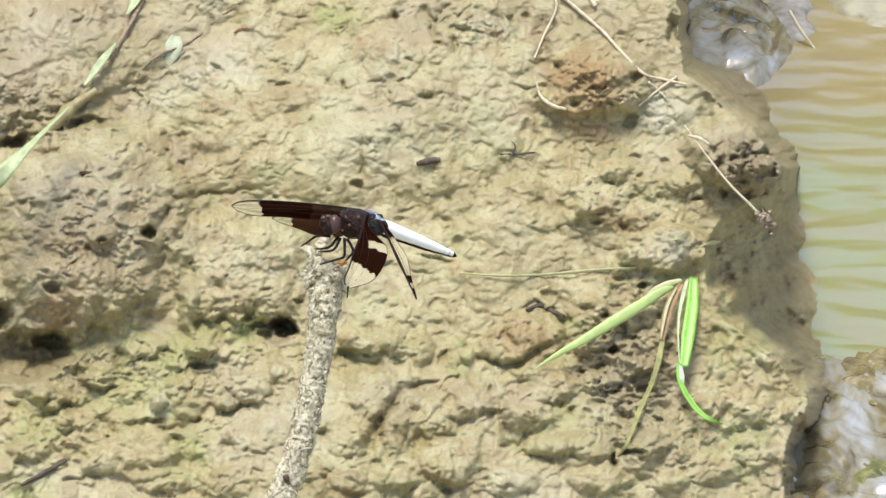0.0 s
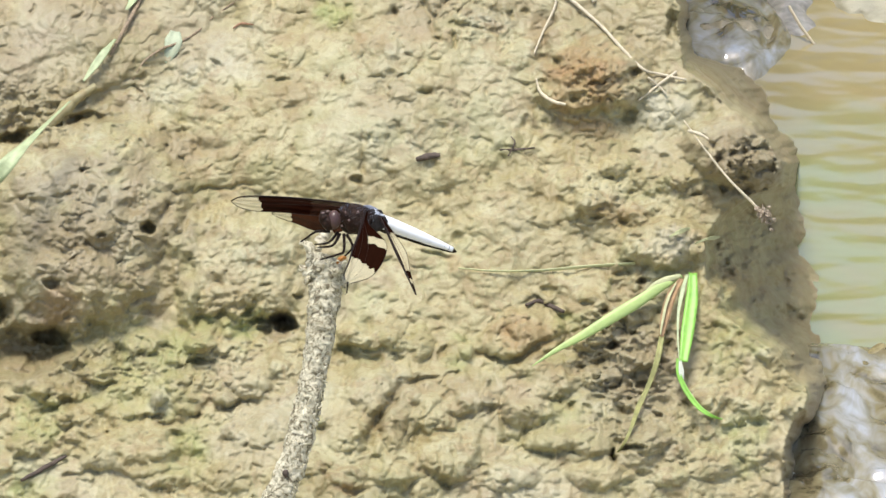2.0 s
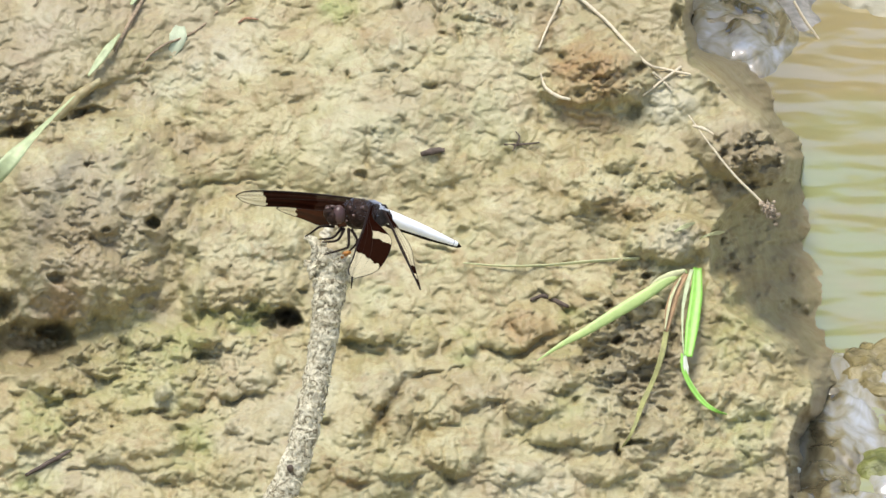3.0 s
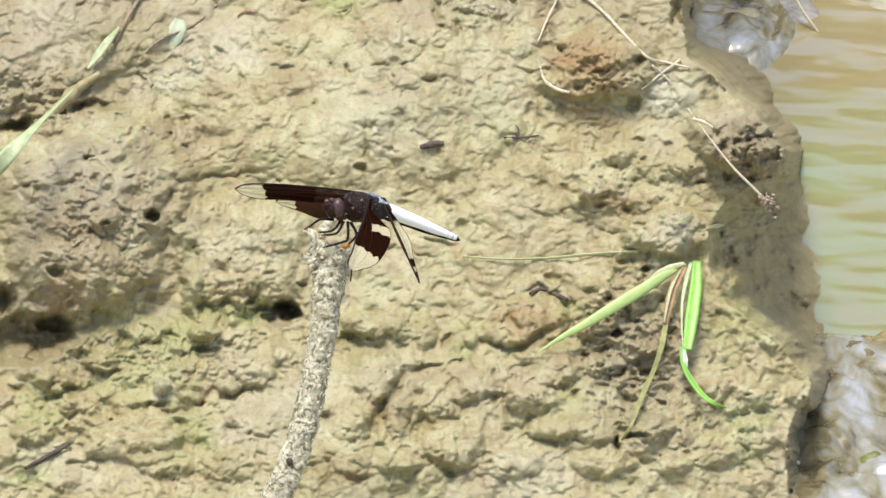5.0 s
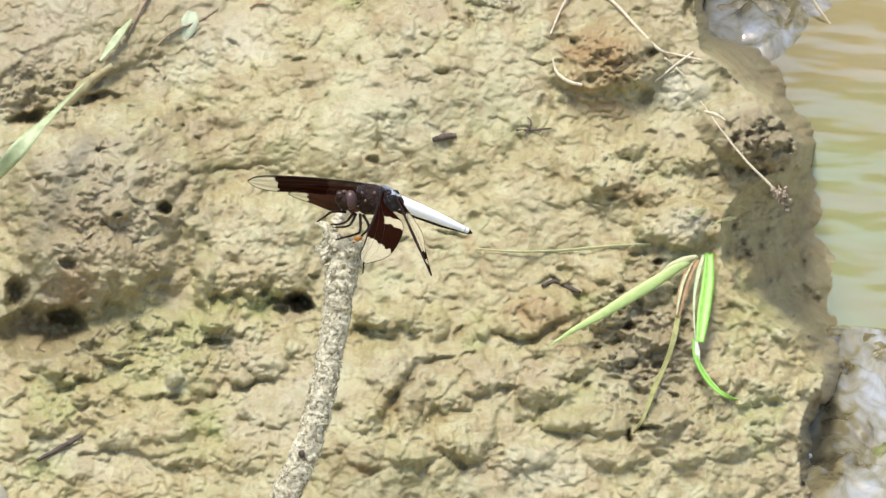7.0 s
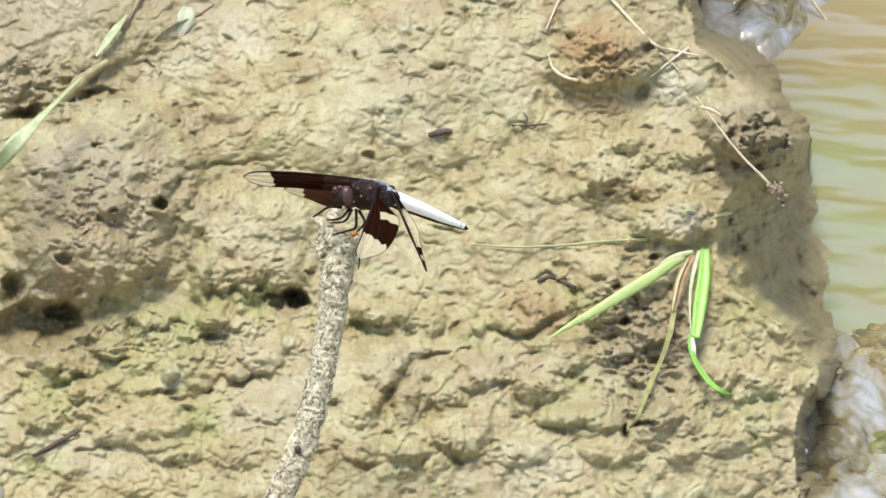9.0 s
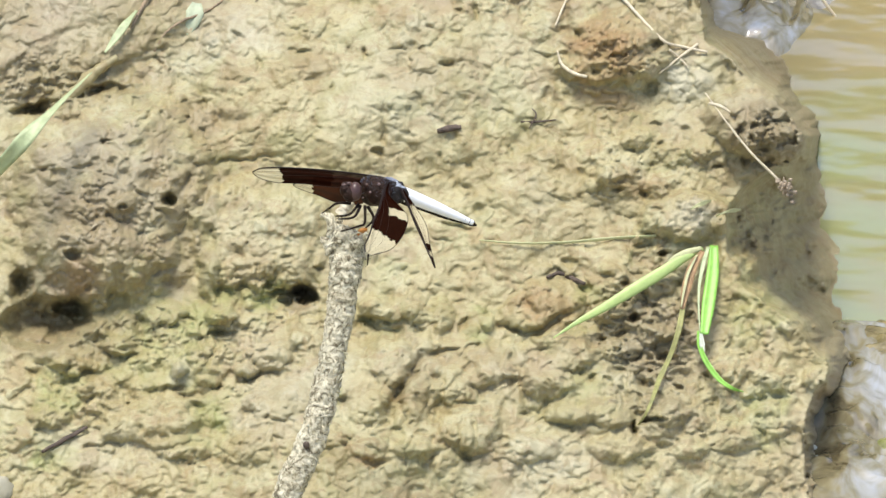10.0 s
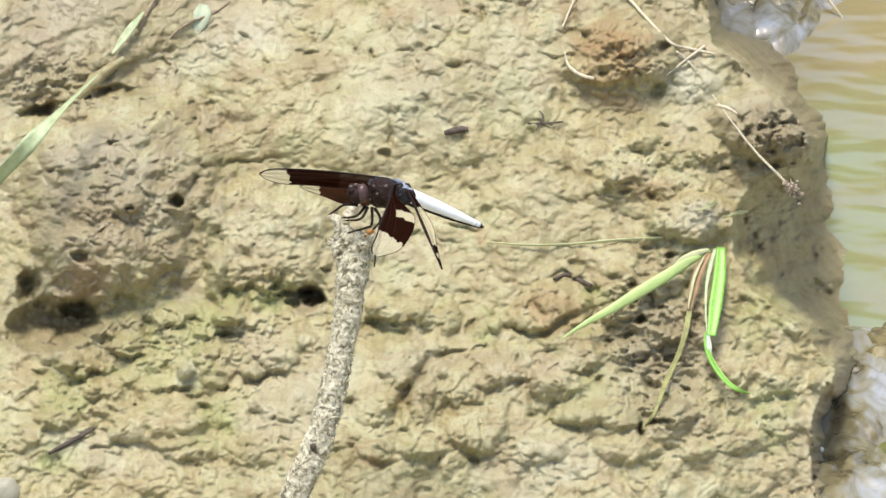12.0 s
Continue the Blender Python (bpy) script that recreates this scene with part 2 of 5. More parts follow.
class Bank:
    """The relief of the bank above its slope, feature by feature."""

    def __init__(self, u, v):
        self.u0, self.v0 = u, v
        # outlines are bent a little, so that no form is a clean oval
        self.u = u + 0.0011 * layers(u, v, 0.010, 2, 0.6, 5) + 0.0008 * layers(u, v, 0.0040, 3, 0.6, 6)
        self.v = v + 0.0010 * layers(u, v, 0.010, 2, 0.6, 9) + 0.0008 * layers(u, v, 0.0040, 3, 0.6, 10)
        self.h = np.zeros(u.shape)
        self.ragged = 0.35 * layers(u, v, 0.008, 3, 0.6, 31)
        self.algae, self.clay, self.pale, self.wet_shade = (np.zeros(u.shape) for _ in range(4))

    def near(self, a, b):
        """The stretch of the sheet between two slope coordinates, with room for the bent outlines."""
        i = np.searchsorted(self.v0[:, 0], (a[1] - 0.012, b[1] + 0.012))
        j = np.searchsorted(self.u0[0, :], (a[0] - 0.012, b[0] + 0.012))
        return slice(*i), slice(*j)

    def lump(self, at, size, height, edge=2.0, turn=0.0):
        c, s = math.cos(radians(turn)), math.sin(radians(turn))
        big = max(size)
        w = self.near((at[0] - big, at[1] - big), (at[0] + big, at[1] + big))
        du, dv = self.u[w] - at[0], self.v[w] - at[1]
        r = np.hypot((du * c + dv * s) / size[0], (dv * c - du * s) / size[1])
        self.h[w] += height * np.clip(1 - r ** edge, 0, 1) ** (1.0 if edge > 2.4 else 0.8 if height > 0 else 1.4)

    def shelf(self, at, size, height, tip, turn=0.0):
        """A lump that is thick on the side to which tip points, and thins out to the other."""
        c, s = math.cos(radians(turn)), math.sin(radians(turn))
        du, dv = self.u - at[0], self.v - at[1]
        x, y = (du * c + dv * s) / size[0], (dv * c - du * s) / size[1]
        lean = np.clip(0.5 + 0.5 * (x * math.cos(radians(tip)) + y * math.sin(radians(tip))), 0, 1)
        self.h += height * lean * np.clip(1 - np.hypot(x, y) ** 5, 0, 1)

    def groove(self, line, width, depth, lip=0.0):
        u, v = [p[0] for p in line], [p[1] for p in line]
        w = self.near((min(u), min(v)), (max(u), max(v)))
        if 0 in self.u[w].shape:
            return
        d, t = distance_to_line(self.u[w], self.v[w], line)
        taper = np.clip(np.minimum(t, 1 - t) * 6, 0.25, 1)
        self.h[w] -= depth * taper * np.exp(-(d / width) ** 2)
        if lip:
            self.h[w] += lip * taper * np.exp(-((d - 2.1 * width) / width) ** 2)

    def knobs(self, at, size, height, grain_size, seed):
        """A torn, knobbly patch."""
        w = self.near((at[0] - size[0], at[1] - size[1]), (at[0] + size[0], at[1] + size[1]))
        if 0 in self.u[w].shape:
            return
        u, v = self.u[w], self.v[w]
        mask = np.clip(1 - np.hypot((u - at[0]) / size[0], (v - at[1]) / size[1]) ** 2, 0, 1)
        d1, d2, own = cells(u + 0.4 * grain_size * grain(u / grain_size, v / grain_size, seed), v, grain_size, seed + 3)
        n = (own - 0.35) * np.sqrt(np.clip(1.1 - d1 ** 2, 0, 1)) * fade(d2 - d1, 0.0, 0.3)
        self.h[w] += height * mask ** 0.6 * (n + 0.5 * layers(u, v, grain_size * 0.7, 3, 0.6, seed + 7))

    def stain(self, which, at, size, amount=1.0):
        r = np.hypot((self.u - at[0]) / size[0], (self.v - at[1]) / size[1])
        r = r + self.ragged
        which[:] = np.maximum(which, amount * (1 - fade(r, 0.35, 1.15)))


EDGE = [(0.0721, 0.0984), (0.0732, 0.0784), (0.0742, 0.0665), (0.0749, 0.0595), (0.0824, 0.0536), (0.0921, 0.0438), (0.0999, 0.0360), (0.1053, 0.0272), (0.1043, 0.0198), (0.0947, 0.0171), (0.0827, 0.0082), (0.0801, 0.0001), (0.0802, -0.0113), (0.0838, -0.0228), (0.0986, -0.0351), (0.1092, -0.0493), (0.1033, -0.0661), (0.1019, -0.0754), (0.1025, -0.0865), (0.1031, -0.0975)]
SHORE = [(0.0732, 0.0984), (0.0746, 0.0784), (0.0773, 0.0655), (0.0904, 0.0609), (0.0981, 0.0536), (0.0991, 0.0438), (0.1047, 0.0369), (0.1074, 0.0272), (0.1068, 0.0185), (0.1086, 0.0078), (0.1067, -0.0018), (0.1108, -0.0133), (0.1114, -0.0200), (0.1078, -0.0251), (0.1127, -0.0327), (0.1158, -0.0474), (0.1117, -0.0571), (0.1074, -0.0614), (0.1055, -0.0679), (0.1036, -0.0772), (0.1049, -0.0865), (0.1056, -0.0975)]


def across_at(line, v):
    pts = sorted((b, a) for a, b in line)
    return np.interp(v, [p[0] for p in pts], [p[1] for p in pts])


def relief(u, v):
    k = Bank(u, v)
    near = (1 - fade(np.abs(u), 0.25, 0.6)) * (1 - fade(np.abs(v), 0.25, 0.6))
    # rolling clay
    k.h += 0.0030 * layers(u, v, 0.045, 2, 0.5, 1)
    # large forms
    k.lump((-0.1071, 0.0089), (0.0328, 0.0394), 0.017, 2.6, 12)
    k.lump((-0.1160, -0.0151), (0.0224, 0.0154), 0.007, 3.0, 0)
    k.lump((-0.0619, -0.0056), (0.0224, 0.0221), 0.010, 2.8, 0)
    k.lump((-0.1269, 0.0665), (0.0449, 0.0250), 0.008, 3.0, 8)
    k.lump((-0.0252, 0.0527), (0.0570, 0.0384), 0.006, 2.2, 0)
    k.lump((-0.0908, -0.0860), (0.0930, 0.0575), 0.006, 5.0, 6)
    k.shelf((-0.0908, -0.0860), (0.0930, 0.0615), 0.012, -80, 6)
    k.lump((0.0061, -0.0860), (0.0780, 0.0525), 0.004, 5.0)
    k.shelf((0.0061, -0.0860), (0.0800, 0.0600), 0.014, -80, 0)
    k.lump((0.0465, 0.0566), (0.0198, 0.0150), 0.010, 3.0, 10)
    k.lump((0.0906, 0.0321), (0.0173, 0.0138), 0.014, 3.4, -25)
    k.lump((0.0684, 0.0002), (0.0155, 0.0092), 0.008, 3.5, 0)
    k.lump((0.0242, -0.0303), (0.0135, 0.0092), 0.006, 3.5, 15)
    k.lump((0.0461, 0.0137), (0.0104, 0.0086), 0.003, 2.5)
    k.lump((0.0505, -0.0529), (0.0259, 0.0173), -0.004, 2.0)
    # holes
    k.lump((-0.1266, -0.0359), (0.0149, 0.0096), -0.0180, 3.0, 10)
    k.lump((-0.1186, -0.0310), (0.0076, 0.0027), -0.0070, 2.2, -8)
    k.lump((-0.1151, -0.0344), (0.0035, 0.0042), -0.0060, 2.2, 0)
    k.lump((-0.1346, -0.0241), (0.0042, 0.0069), -0.0120, 2.2, -10)
    k.lump((-0.1122, -0.0283), (0.0052, 0.0038), 0.0040, 2.2, 0)
    k.lump((-0.1262, -0.0298), (0.0049, 0.0031), 0.0060, 2.2, 0)
    k.lump((-0.1290, -0.0397), (0.0052, 0.0031), 0.0050, 2.2, 0)
    k.lump((-0.1213, -0.0416), (0.0045, 0.0027), 0.0040, 2.2, 0)
    k.lump((-0.0505, -0.0252), (0.0042, 0.0025), -0.0130, 2.2, 30)
    k.lump((-0.0477, -0.0272), (0.0043, 0.0029), -0.0160, 2.2, -20)
    k.lump((-0.0539, -0.0284), (0.0024, 0.0015), -0.0060, 2.2, 0)
    k.lump((-0.1097, 0.0439), (0.0086, 0.0025), -0.0060, 2.2, 4)
    k.lump((-0.1313, 0.0366), (0.0100, 0.0030), -0.0090, 2.2, 8)
    # rounded clods of the lower bench
    k.lump((-0.0230, -0.0312), (0.0101, 0.0050), 0.0056, 2.2, 0)
    k.lump((-0.0136, -0.0331), (0.0052, 0.0038), 0.0042, 2.2, 0)
    k.lump((-0.0221, -0.0482), (0.0073, 0.0088), 0.0063, 2.2, 0)
    k.lump((-0.0279, -0.0623), (0.0078, 0.0073), 0.0042, 2.2, 0)
    k.lump((-0.0138, -0.0600), (0.0059, 0.0088), 0.0056, 2.2, 0)
    k.lump((-0.0033, -0.0570), (0.0059, 0.0077), 0.0056, 2.2, 0)
    k.lump((0.0075, -0.0526), (0.0076, 0.0058), 0.0059, 2.2, 0)
    k.lump((0.0027, -0.0712), (0.0101, 0.0084), 0.0084, 2.2, 0)
    k.lump((0.0249, -0.0544), (0.0076, 0.0081), 0.0056, 2.2, 0)
    k.lump((0.0324, -0.0657), (0.0076, 0.0046), 0.0056, 2.2, 0)
    k.lump((0.0331, -0.0458), (0.0083, 0.0065), 0.0056, 2.2, 0)
    k.lump((0.0079, -0.0360), (0.0031, 0.0031), 0.0028, 2.2, 0)
    k.lump((-0.0384, -0.0331), (0.0069, 0.0038), 0.0028, 2.2, 0)
    k.lump((-0.0067, -0.0331), (0.0042, 0.0065), 0.0035, 2.2, 0)
    k.lump((0.0146, -0.0492), (0.0028, 0.0065), 0.0028, 2.2, 0)
    k.lump((-0.0735, -0.0337), (0.0056, 0.0033), 0.0084, 2.2, 0)
    k.lump((-0.1176, -0.0502), (0.0066, 0.0035), 0.0049, 2.2, 0)
    k.lump((-0.1040, -0.0431), (0.0056, 0.0033), 0.0049, 2.2, 0)
    k.lump((-0.0857, -0.0517), (0.0031, 0.0031), 0.0070, 2.2, 0)
    k.lump((-0.0655, -0.0519), (0.0042, 0.0029), 0.0049, 2.2, 0)
    k.lump((-0.0942, -0.0687), (0.0165, 0.0088), 0.0056, 2.2, 0)
    k.lump((-0.0775, -0.0529), (0.0056, 0.0042), 0.0028, 2.2, 0)
    k.lump((-0.0915, -0.0321), (0.0087, 0.0050), 0.0042, 2.2, 0)
    k.lump((-0.1120, -0.0378), (0.0059, 0.0035), 0.0042, 2.2, 0)
    k.lump((-0.0588, -0.0472), (0.0087, 0.0050), 0.0028, 2.2, 0)
    k.lump((-0.1248, -0.0668), (0.0069, 0.0042), 0.0042, 2.2, 0)
    k.lump((-0.1237, -0.0472), (0.0069, 0.0035), 0.0042, 2.2, 0)
    k.lump((-0.0569, -0.0622), (0.0104, 0.0050), 0.0028, 2.2, 0)
    k.lump((-0.0652, -0.0771), (0.0104, 0.0058), 0.0042, 2.2, 0)
    k.lump((-0.0838, -0.0771), (0.0104, 0.0050), 0.0042, 2.2, 0)
    k.lump((0.0452, -0.0660), (0.0069, 0.0058), 0.0042, 2.2, 0)
    k.lump((0.0614, -0.0651), (0.0069, 0.0054), 0.0056, 2.2, 0)
    k.lump((0.0707, -0.0679), (0.0062, 0.0050), 0.0042, 2.2, 0)
    k.lump((0.0807, -0.0735), (0.0087, 0.0058), 0.0042, 2.2, 0)
    k.lump((0.0468, -0.0772), (0.0104, 0.0046), 0.0042, 2.2, 0)
    k.lump((0.0671, -0.0772), (0.0069, 0.0042), 0.0042, 2.2, 0)
    k.lump((0.0471, -0.0454), (0.0059, 0.0042), 0.0042, 2.2, 0)
    k.lump((0.0575, -0.0398), (0.0056, 0.0038), 0.0056, 2.2, 0)
    k.lump((0.0439, -0.0322), (0.0052, 0.0035), 0.0042, 2.2, 0)
    k.lump((0.0577, -0.0228), (0.0069, 0.0042), 0.0042, 2.2, 0)
    k.lump((0.0879, -0.0549), (0.0104, 0.0065), 0.0042, 2.2, 0)
    k.lump((0.0794, -0.0530), (0.0052, 0.0077), 0.0028, 2.2, 0)
    k.lump((0.0927, -0.0679), (0.0087, 0.0065), 0.0042, 2.2, 0)
    k.lump((0.0196, -0.0772), (0.0104, 0.0050), 0.0042, 2.2, 0)
    k.lump((-0.0143, -0.0771), (0.0076, 0.0035), 0.0042, 2.2, 0)
    k.lump((-0.0279, -0.0771), (0.0069, 0.0042), 0.0042, 2.2, 0)
    k.lump((0.0444, 0.0146), (0.0045, 0.0042), 0.0049, 2.2, 0)
    k.lump((0.0590, 0.0108), (0.0066, 0.0042), 0.0042, 2.2, 0)
    k.lump((0.0653, 0.0214), (0.0069, 0.0042), 0.0022, 2.2, 0)
    k.lump((0.0532, 0.0272), (0.0062, 0.0035), 0.0020, 2.2, 0)
    k.lump((0.0731, 0.0233), (0.0052, 0.0050), 0.0028, 2.2, 0)
    k.lump((0.0392, 0.0214), (0.0052, 0.0046), 0.0020, 2.2, 0)
    k.lump((0.0253, 0.0214), (0.0069, 0.0050), 0.0014, 2.2, 0)
    k.lump((-0.1044, 0.0032), (0.0049, 0.0046), 0.0022, 2.2, 0)
    k.lump((-0.0772, -0.0198), (0.0035, 0.0100), 0.0056, 2.2, 0)
    k.lump((-0.0920, -0.0112), (0.0059, 0.0065), 0.0028, 2.2, 0)
    k.lump((-0.1089, -0.0226), (0.0045, 0.0058), 0.0028, 2.2, 0)
    k.lump((-0.0994, -0.0255), (0.0045, 0.0069), 0.0042, 2.2, 0)
    # dents, hollows and undersides
    k.lump((-0.0699, 0.0630), (0.0024, 0.0013), -0.0022, 2, -35)
    k.lump((-0.0785, 0.0587), (0.0016, 0.0008), -0.0016, 2.0, 0)
    k.lump((-0.0815, 0.0591), (0.0010, 0.0010), -0.0016, 2.0, 0)
    k.lump((-0.0945, 0.0538), (0.0024, 0.0010), -0.0020, 2, -30)
    k.lump((-0.0627, 0.0524), (0.0012, 0.0031), -0.0020, 2, 15)
    k.lump((-0.0804, 0.0381), (0.0014, 0.0031), -0.0030, 2, -25)
    k.lump((-0.0738, 0.0336), (0.0078, 0.0035), -0.0022, 2.0, 0)
    k.lump((-0.0480, 0.0632), (0.0012, 0.0010), -0.0016, 2.0, 0)
    k.lump((-0.0496, 0.0571), (0.0038, 0.0008), -0.0014, 2.0, 0)
    k.lump((-0.1132, 0.0795), (0.0021, 0.0008), -0.0016, 2, 30)
    k.lump((-0.1273, 0.0815), (0.0009, 0.0023), -0.0016, 2.0, 0)
    k.lump((-0.1317, 0.0508), (0.0038, 0.0019), -0.0018, 2.0, 0)
    k.lump((-0.1203, 0.0518), (0.0028, 0.0010), -0.0014, 2, 20)
    k.lump((-0.0300, 0.0567), (0.0010, 0.0025), -0.0030, 2.0, 0)
    k.lump((-0.0045, 0.0519), (0.0035, 0.0012), -0.0036, 2, -8)
    k.lump((-0.0208, 0.0582), (0.0031, 0.0008), -0.0016, 2, 10)
    k.lump((-0.0133, 0.0580), (0.0028, 0.0008), -0.0016, 2, 8)
    k.lump((-0.0028, 0.0642), (0.0028, 0.0017), -0.0020, 2.0, 0)
    k.lump((-0.0112, 0.0655), (0.0028, 0.0012), -0.0016, 2, -35)
    k.lump((0.0002, 0.0409), (0.0035, 0.0021), -0.0014, 2.0, 0)
    k.lump((-0.0147, 0.0804), (0.0014, 0.0015), -0.0030, 2.0, 0)
    k.lump((-0.0446, 0.0805), (0.0031, 0.0008), -0.0018, 2.0, 0)
    k.lump((-0.0314, 0.0769), (0.0024, 0.0006), -0.0015, 2, 5)
    k.lump((-0.0367, 0.0835), (0.0038, 0.0019), -0.0016, 2.0, 0)
    k.lump((0.0213, 0.0794), (0.0024, 0.0013), -0.0030, 2, -15)
    k.lump((0.0261, 0.0804), (0.0017, 0.0015), -0.0020, 2.0, 0)
    k.lump((0.0064, 0.0764), (0.0031, 0.0017), -0.0028, 2.0, 0)
    k.lump((0.0034, 0.0705), (0.0010, 0.0042), -0.0030, 2.0, 0)
    k.lump((0.0108, 0.0749), (0.0038, 0.0010), -0.0020, 2, -15)
    k.lump((-0.0012, 0.0715), (0.0012, 0.0017), -0.0020, 2.0, 0)
    k.lump((-0.0224, 0.0361), (0.0009, 0.0027), -0.0018, 2, -15)
    k.lump((-0.0241, 0.0292), (0.0009, 0.0031), -0.0018, 2, 10)
    k.lump((0.0133, 0.0527), (0.0007, 0.0027), -0.0012, 2.0, 0)
    k.lump((0.0263, 0.0413), (0.0017, 0.0031), -0.0016, 2, -30)
    k.lump((0.0212, 0.0507), (0.0007, 0.0035), -0.0010, 2.0, 0)
    k.lump((-0.0392, 0.0646), (0.0017, 0.0008), -0.0010, 2.0, 0)
    k.lump((-0.0252, 0.0665), (0.0007, 0.0031), -0.0010, 2.0, 0)
    k.lump((0.0081, 0.0511), (0.0028, 0.0010), -0.0012, 2, -40)
    k.lump((-0.0408, 0.0449), (0.0010, 0.0019), -0.0010, 2.0, 0)
    k.lump((-0.0902, 0.0051), (0.0029, 0.0029), -0.0111, 2.0, 0)
    k.lump((-0.0956, 0.0122), (0.0052, 0.0038), -0.0040, 2.0, 0)
    k.lump((-0.1038, 0.0032), (0.0009, 0.0010), -0.0030, 2.0, 0)
    k.lump((-0.1186, -0.0135), (0.0038, 0.0021), -0.0060, 2, -25)
    k.lump((-0.1128, -0.0041), (0.0038, 0.0008), -0.0018, 2, 8)
    k.lump((-0.1123, 0.0099), (0.0042, 0.0010), -0.0018, 2, 10)
    k.lump((-0.1073, 0.0186), (0.0021, 0.0021), -0.0020, 2.0, 0)
    k.lump((-0.1098, 0.0258), (0.0026, 0.0010), -0.0030, 2.0, 0)
    k.lump((-0.0978, 0.0186), (0.0017, 0.0010), -0.0020, 2, 35)
    k.lump((-0.1222, -0.0074), (0.0021, 0.0008), -0.0016, 2.0, 0)
    k.lump((-0.1218, 0.0080), (0.0043, 0.0006), -0.0015, 2, 12)
    k.lump((-0.1277, 0.0042), (0.0035, 0.0006), -0.0012, 2, 8)
    k.lump((-0.1173, 0.0009), (0.0043, 0.0006), -0.0016, 2, -10)
    k.lump((-0.1249, -0.0026), (0.0035, 0.0006), -0.0014, 2, -20)
    k.lump((-0.1077, 0.0003), (0.0024, 0.0010), -0.0018, 2, -35)
    k.lump((-0.0981, -0.0055), (0.0009, 0.0031), -0.0018, 2, -35)
    k.lump((-0.1289, 0.0157), (0.0038, 0.0010), -0.0016, 2, 15)
    k.lump((-0.1168, 0.0167), (0.0042, 0.0008), -0.0014, 2.0, 0)
    k.lump((-0.1144, -0.0083), (0.0028, 0.0008), -0.0014, 2, -15)
    k.lump((-0.0855, 0.0128), (0.0014, 0.0031), -0.0030, 2.0, 0)
    k.lump((-0.1062, 0.0061), (0.0017, 0.0006), -0.0014, 2, 30)
    k.lump((-0.1299, -0.0112), (0.0024, 0.0010), -0.0012, 2.0, 0)
    k.lump((-0.0760, -0.0059), (0.0007, 0.0010), -0.0024, 2.0, 0)
    k.lump((-0.0658, -0.0087), (0.0005, 0.0006), -0.0018, 2.0, 0)
    k.lump((-0.0518, 0.0186), (0.0010, 0.0010), -0.0020, 2.0, 0)
    k.lump((-0.0437, -0.0170), (0.0019, 0.0010), -0.0030, 2, 10)
    k.lump((-0.0659, -0.0246), (0.0038, 0.0012), -0.0030, 2.0, 0)
    k.lump((-0.0591, -0.0231), (0.0038, 0.0015), -0.0040, 2.0, 0)
    k.lump((-0.0553, -0.0261), (0.0031, 0.0015), -0.0060, 2.0, 0)
    k.lump((-0.0687, -0.0131), (0.0021, 0.0008), -0.0014, 2.0, 0)
    k.lump((-0.0524, -0.0055), (0.0009, 0.0027), -0.0012, 2.0, 0)
    k.lump((-0.0664, 0.0070), (0.0009, 0.0027), -0.0014, 2, 10)
    k.lump((-0.0569, 0.0060), (0.0012, 0.0006), -0.0012, 2.0, 0)
    k.lump((-0.0540, -0.0141), (0.0024, 0.0012), -0.0020, 2.0, 0)
    k.lump((-0.0271, 0.0230), (0.0024, 0.0017), -0.0036, 2.0, 0)
    k.lump((-0.0247, 0.0267), (0.0010, 0.0027), -0.0020, 2.0, 0)
    k.lump((-0.0111, 0.0133), (0.0038, 0.0010), -0.0018, 2, 12)
    k.lump((-0.0137, 0.0108), (0.0017, 0.0008), -0.0014, 2.0, 0)
    k.lump((-0.0080, 0.0215), (0.0009, 0.0019), -0.0014, 2.0, 0)
    k.lump((0.0019, 0.0176), (0.0014, 0.0019), -0.0022, 2.0, 0)
    k.lump((-0.0047, 0.0185), (0.0028, 0.0006), -0.0010, 2.0, 0)
    k.lump((0.0054, 0.0021), (0.0028, 0.0023), -0.0022, 2.0, 0)
    k.lump((-0.0024, -0.0032), (0.0069, 0.0010), -0.0022, 2, -8)
    k.lump((-0.0079, -0.0075), (0.0052, 0.0006), -0.0015, 2, -25)
    k.lump((-0.0174, -0.0050), (0.0024, 0.0008), -0.0015, 2.0, 0)
    k.lump((0.0426, 0.0088), (0.0024, 0.0012), -0.0020, 2, -20)
    k.lump((0.0320, -0.0151), (0.0026, 0.0017), -0.0024, 2.0, 0)
    k.lump((0.0366, -0.0246), (0.0028, 0.0019), -0.0030, 2.0, 0)
    k.lump((-0.0007, -0.0246), (0.0024, 0.0008), -0.0012, 2.0, 0)
    k.lump((0.0147, -0.0256), (0.0024, 0.0010), -0.0016, 2.0, 0)
    k.lump((-0.0016, -0.0284), (0.0035, 0.0012), -0.0012, 2.0, 0)
    k.lump((0.0062, -0.0170), (0.0010, 0.0012), -0.0012, 2.0, 0)
    k.lump((0.0306, 0.0253), (0.0010, 0.0031), -0.0012, 2, 20)
    k.lump((0.0183, -0.0027), (0.0035, 0.0010), -0.0010, 2.0, 0)
    k.lump((-0.0354, 0.0195), (0.0017, 0.0010), -0.0010, 2.0, 0)
    k.lump((0.0080, 0.0273), (0.0024, 0.0010), -0.0010, 2.0, 0)
    k.lump((0.0782, 0.0175), (0.0016, 0.0008), -0.0030, 2.0, 0)
    k.lump((0.0702, 0.0088), (0.0014, 0.0015), -0.0020, 2.0, 0)
    k.lump((0.0514, 0.0224), (0.0028, 0.0012), -0.0020, 2.0, 0)
    k.lump((0.0601, 0.0243), (0.0017, 0.0015), -0.0020, 2.0, 0)
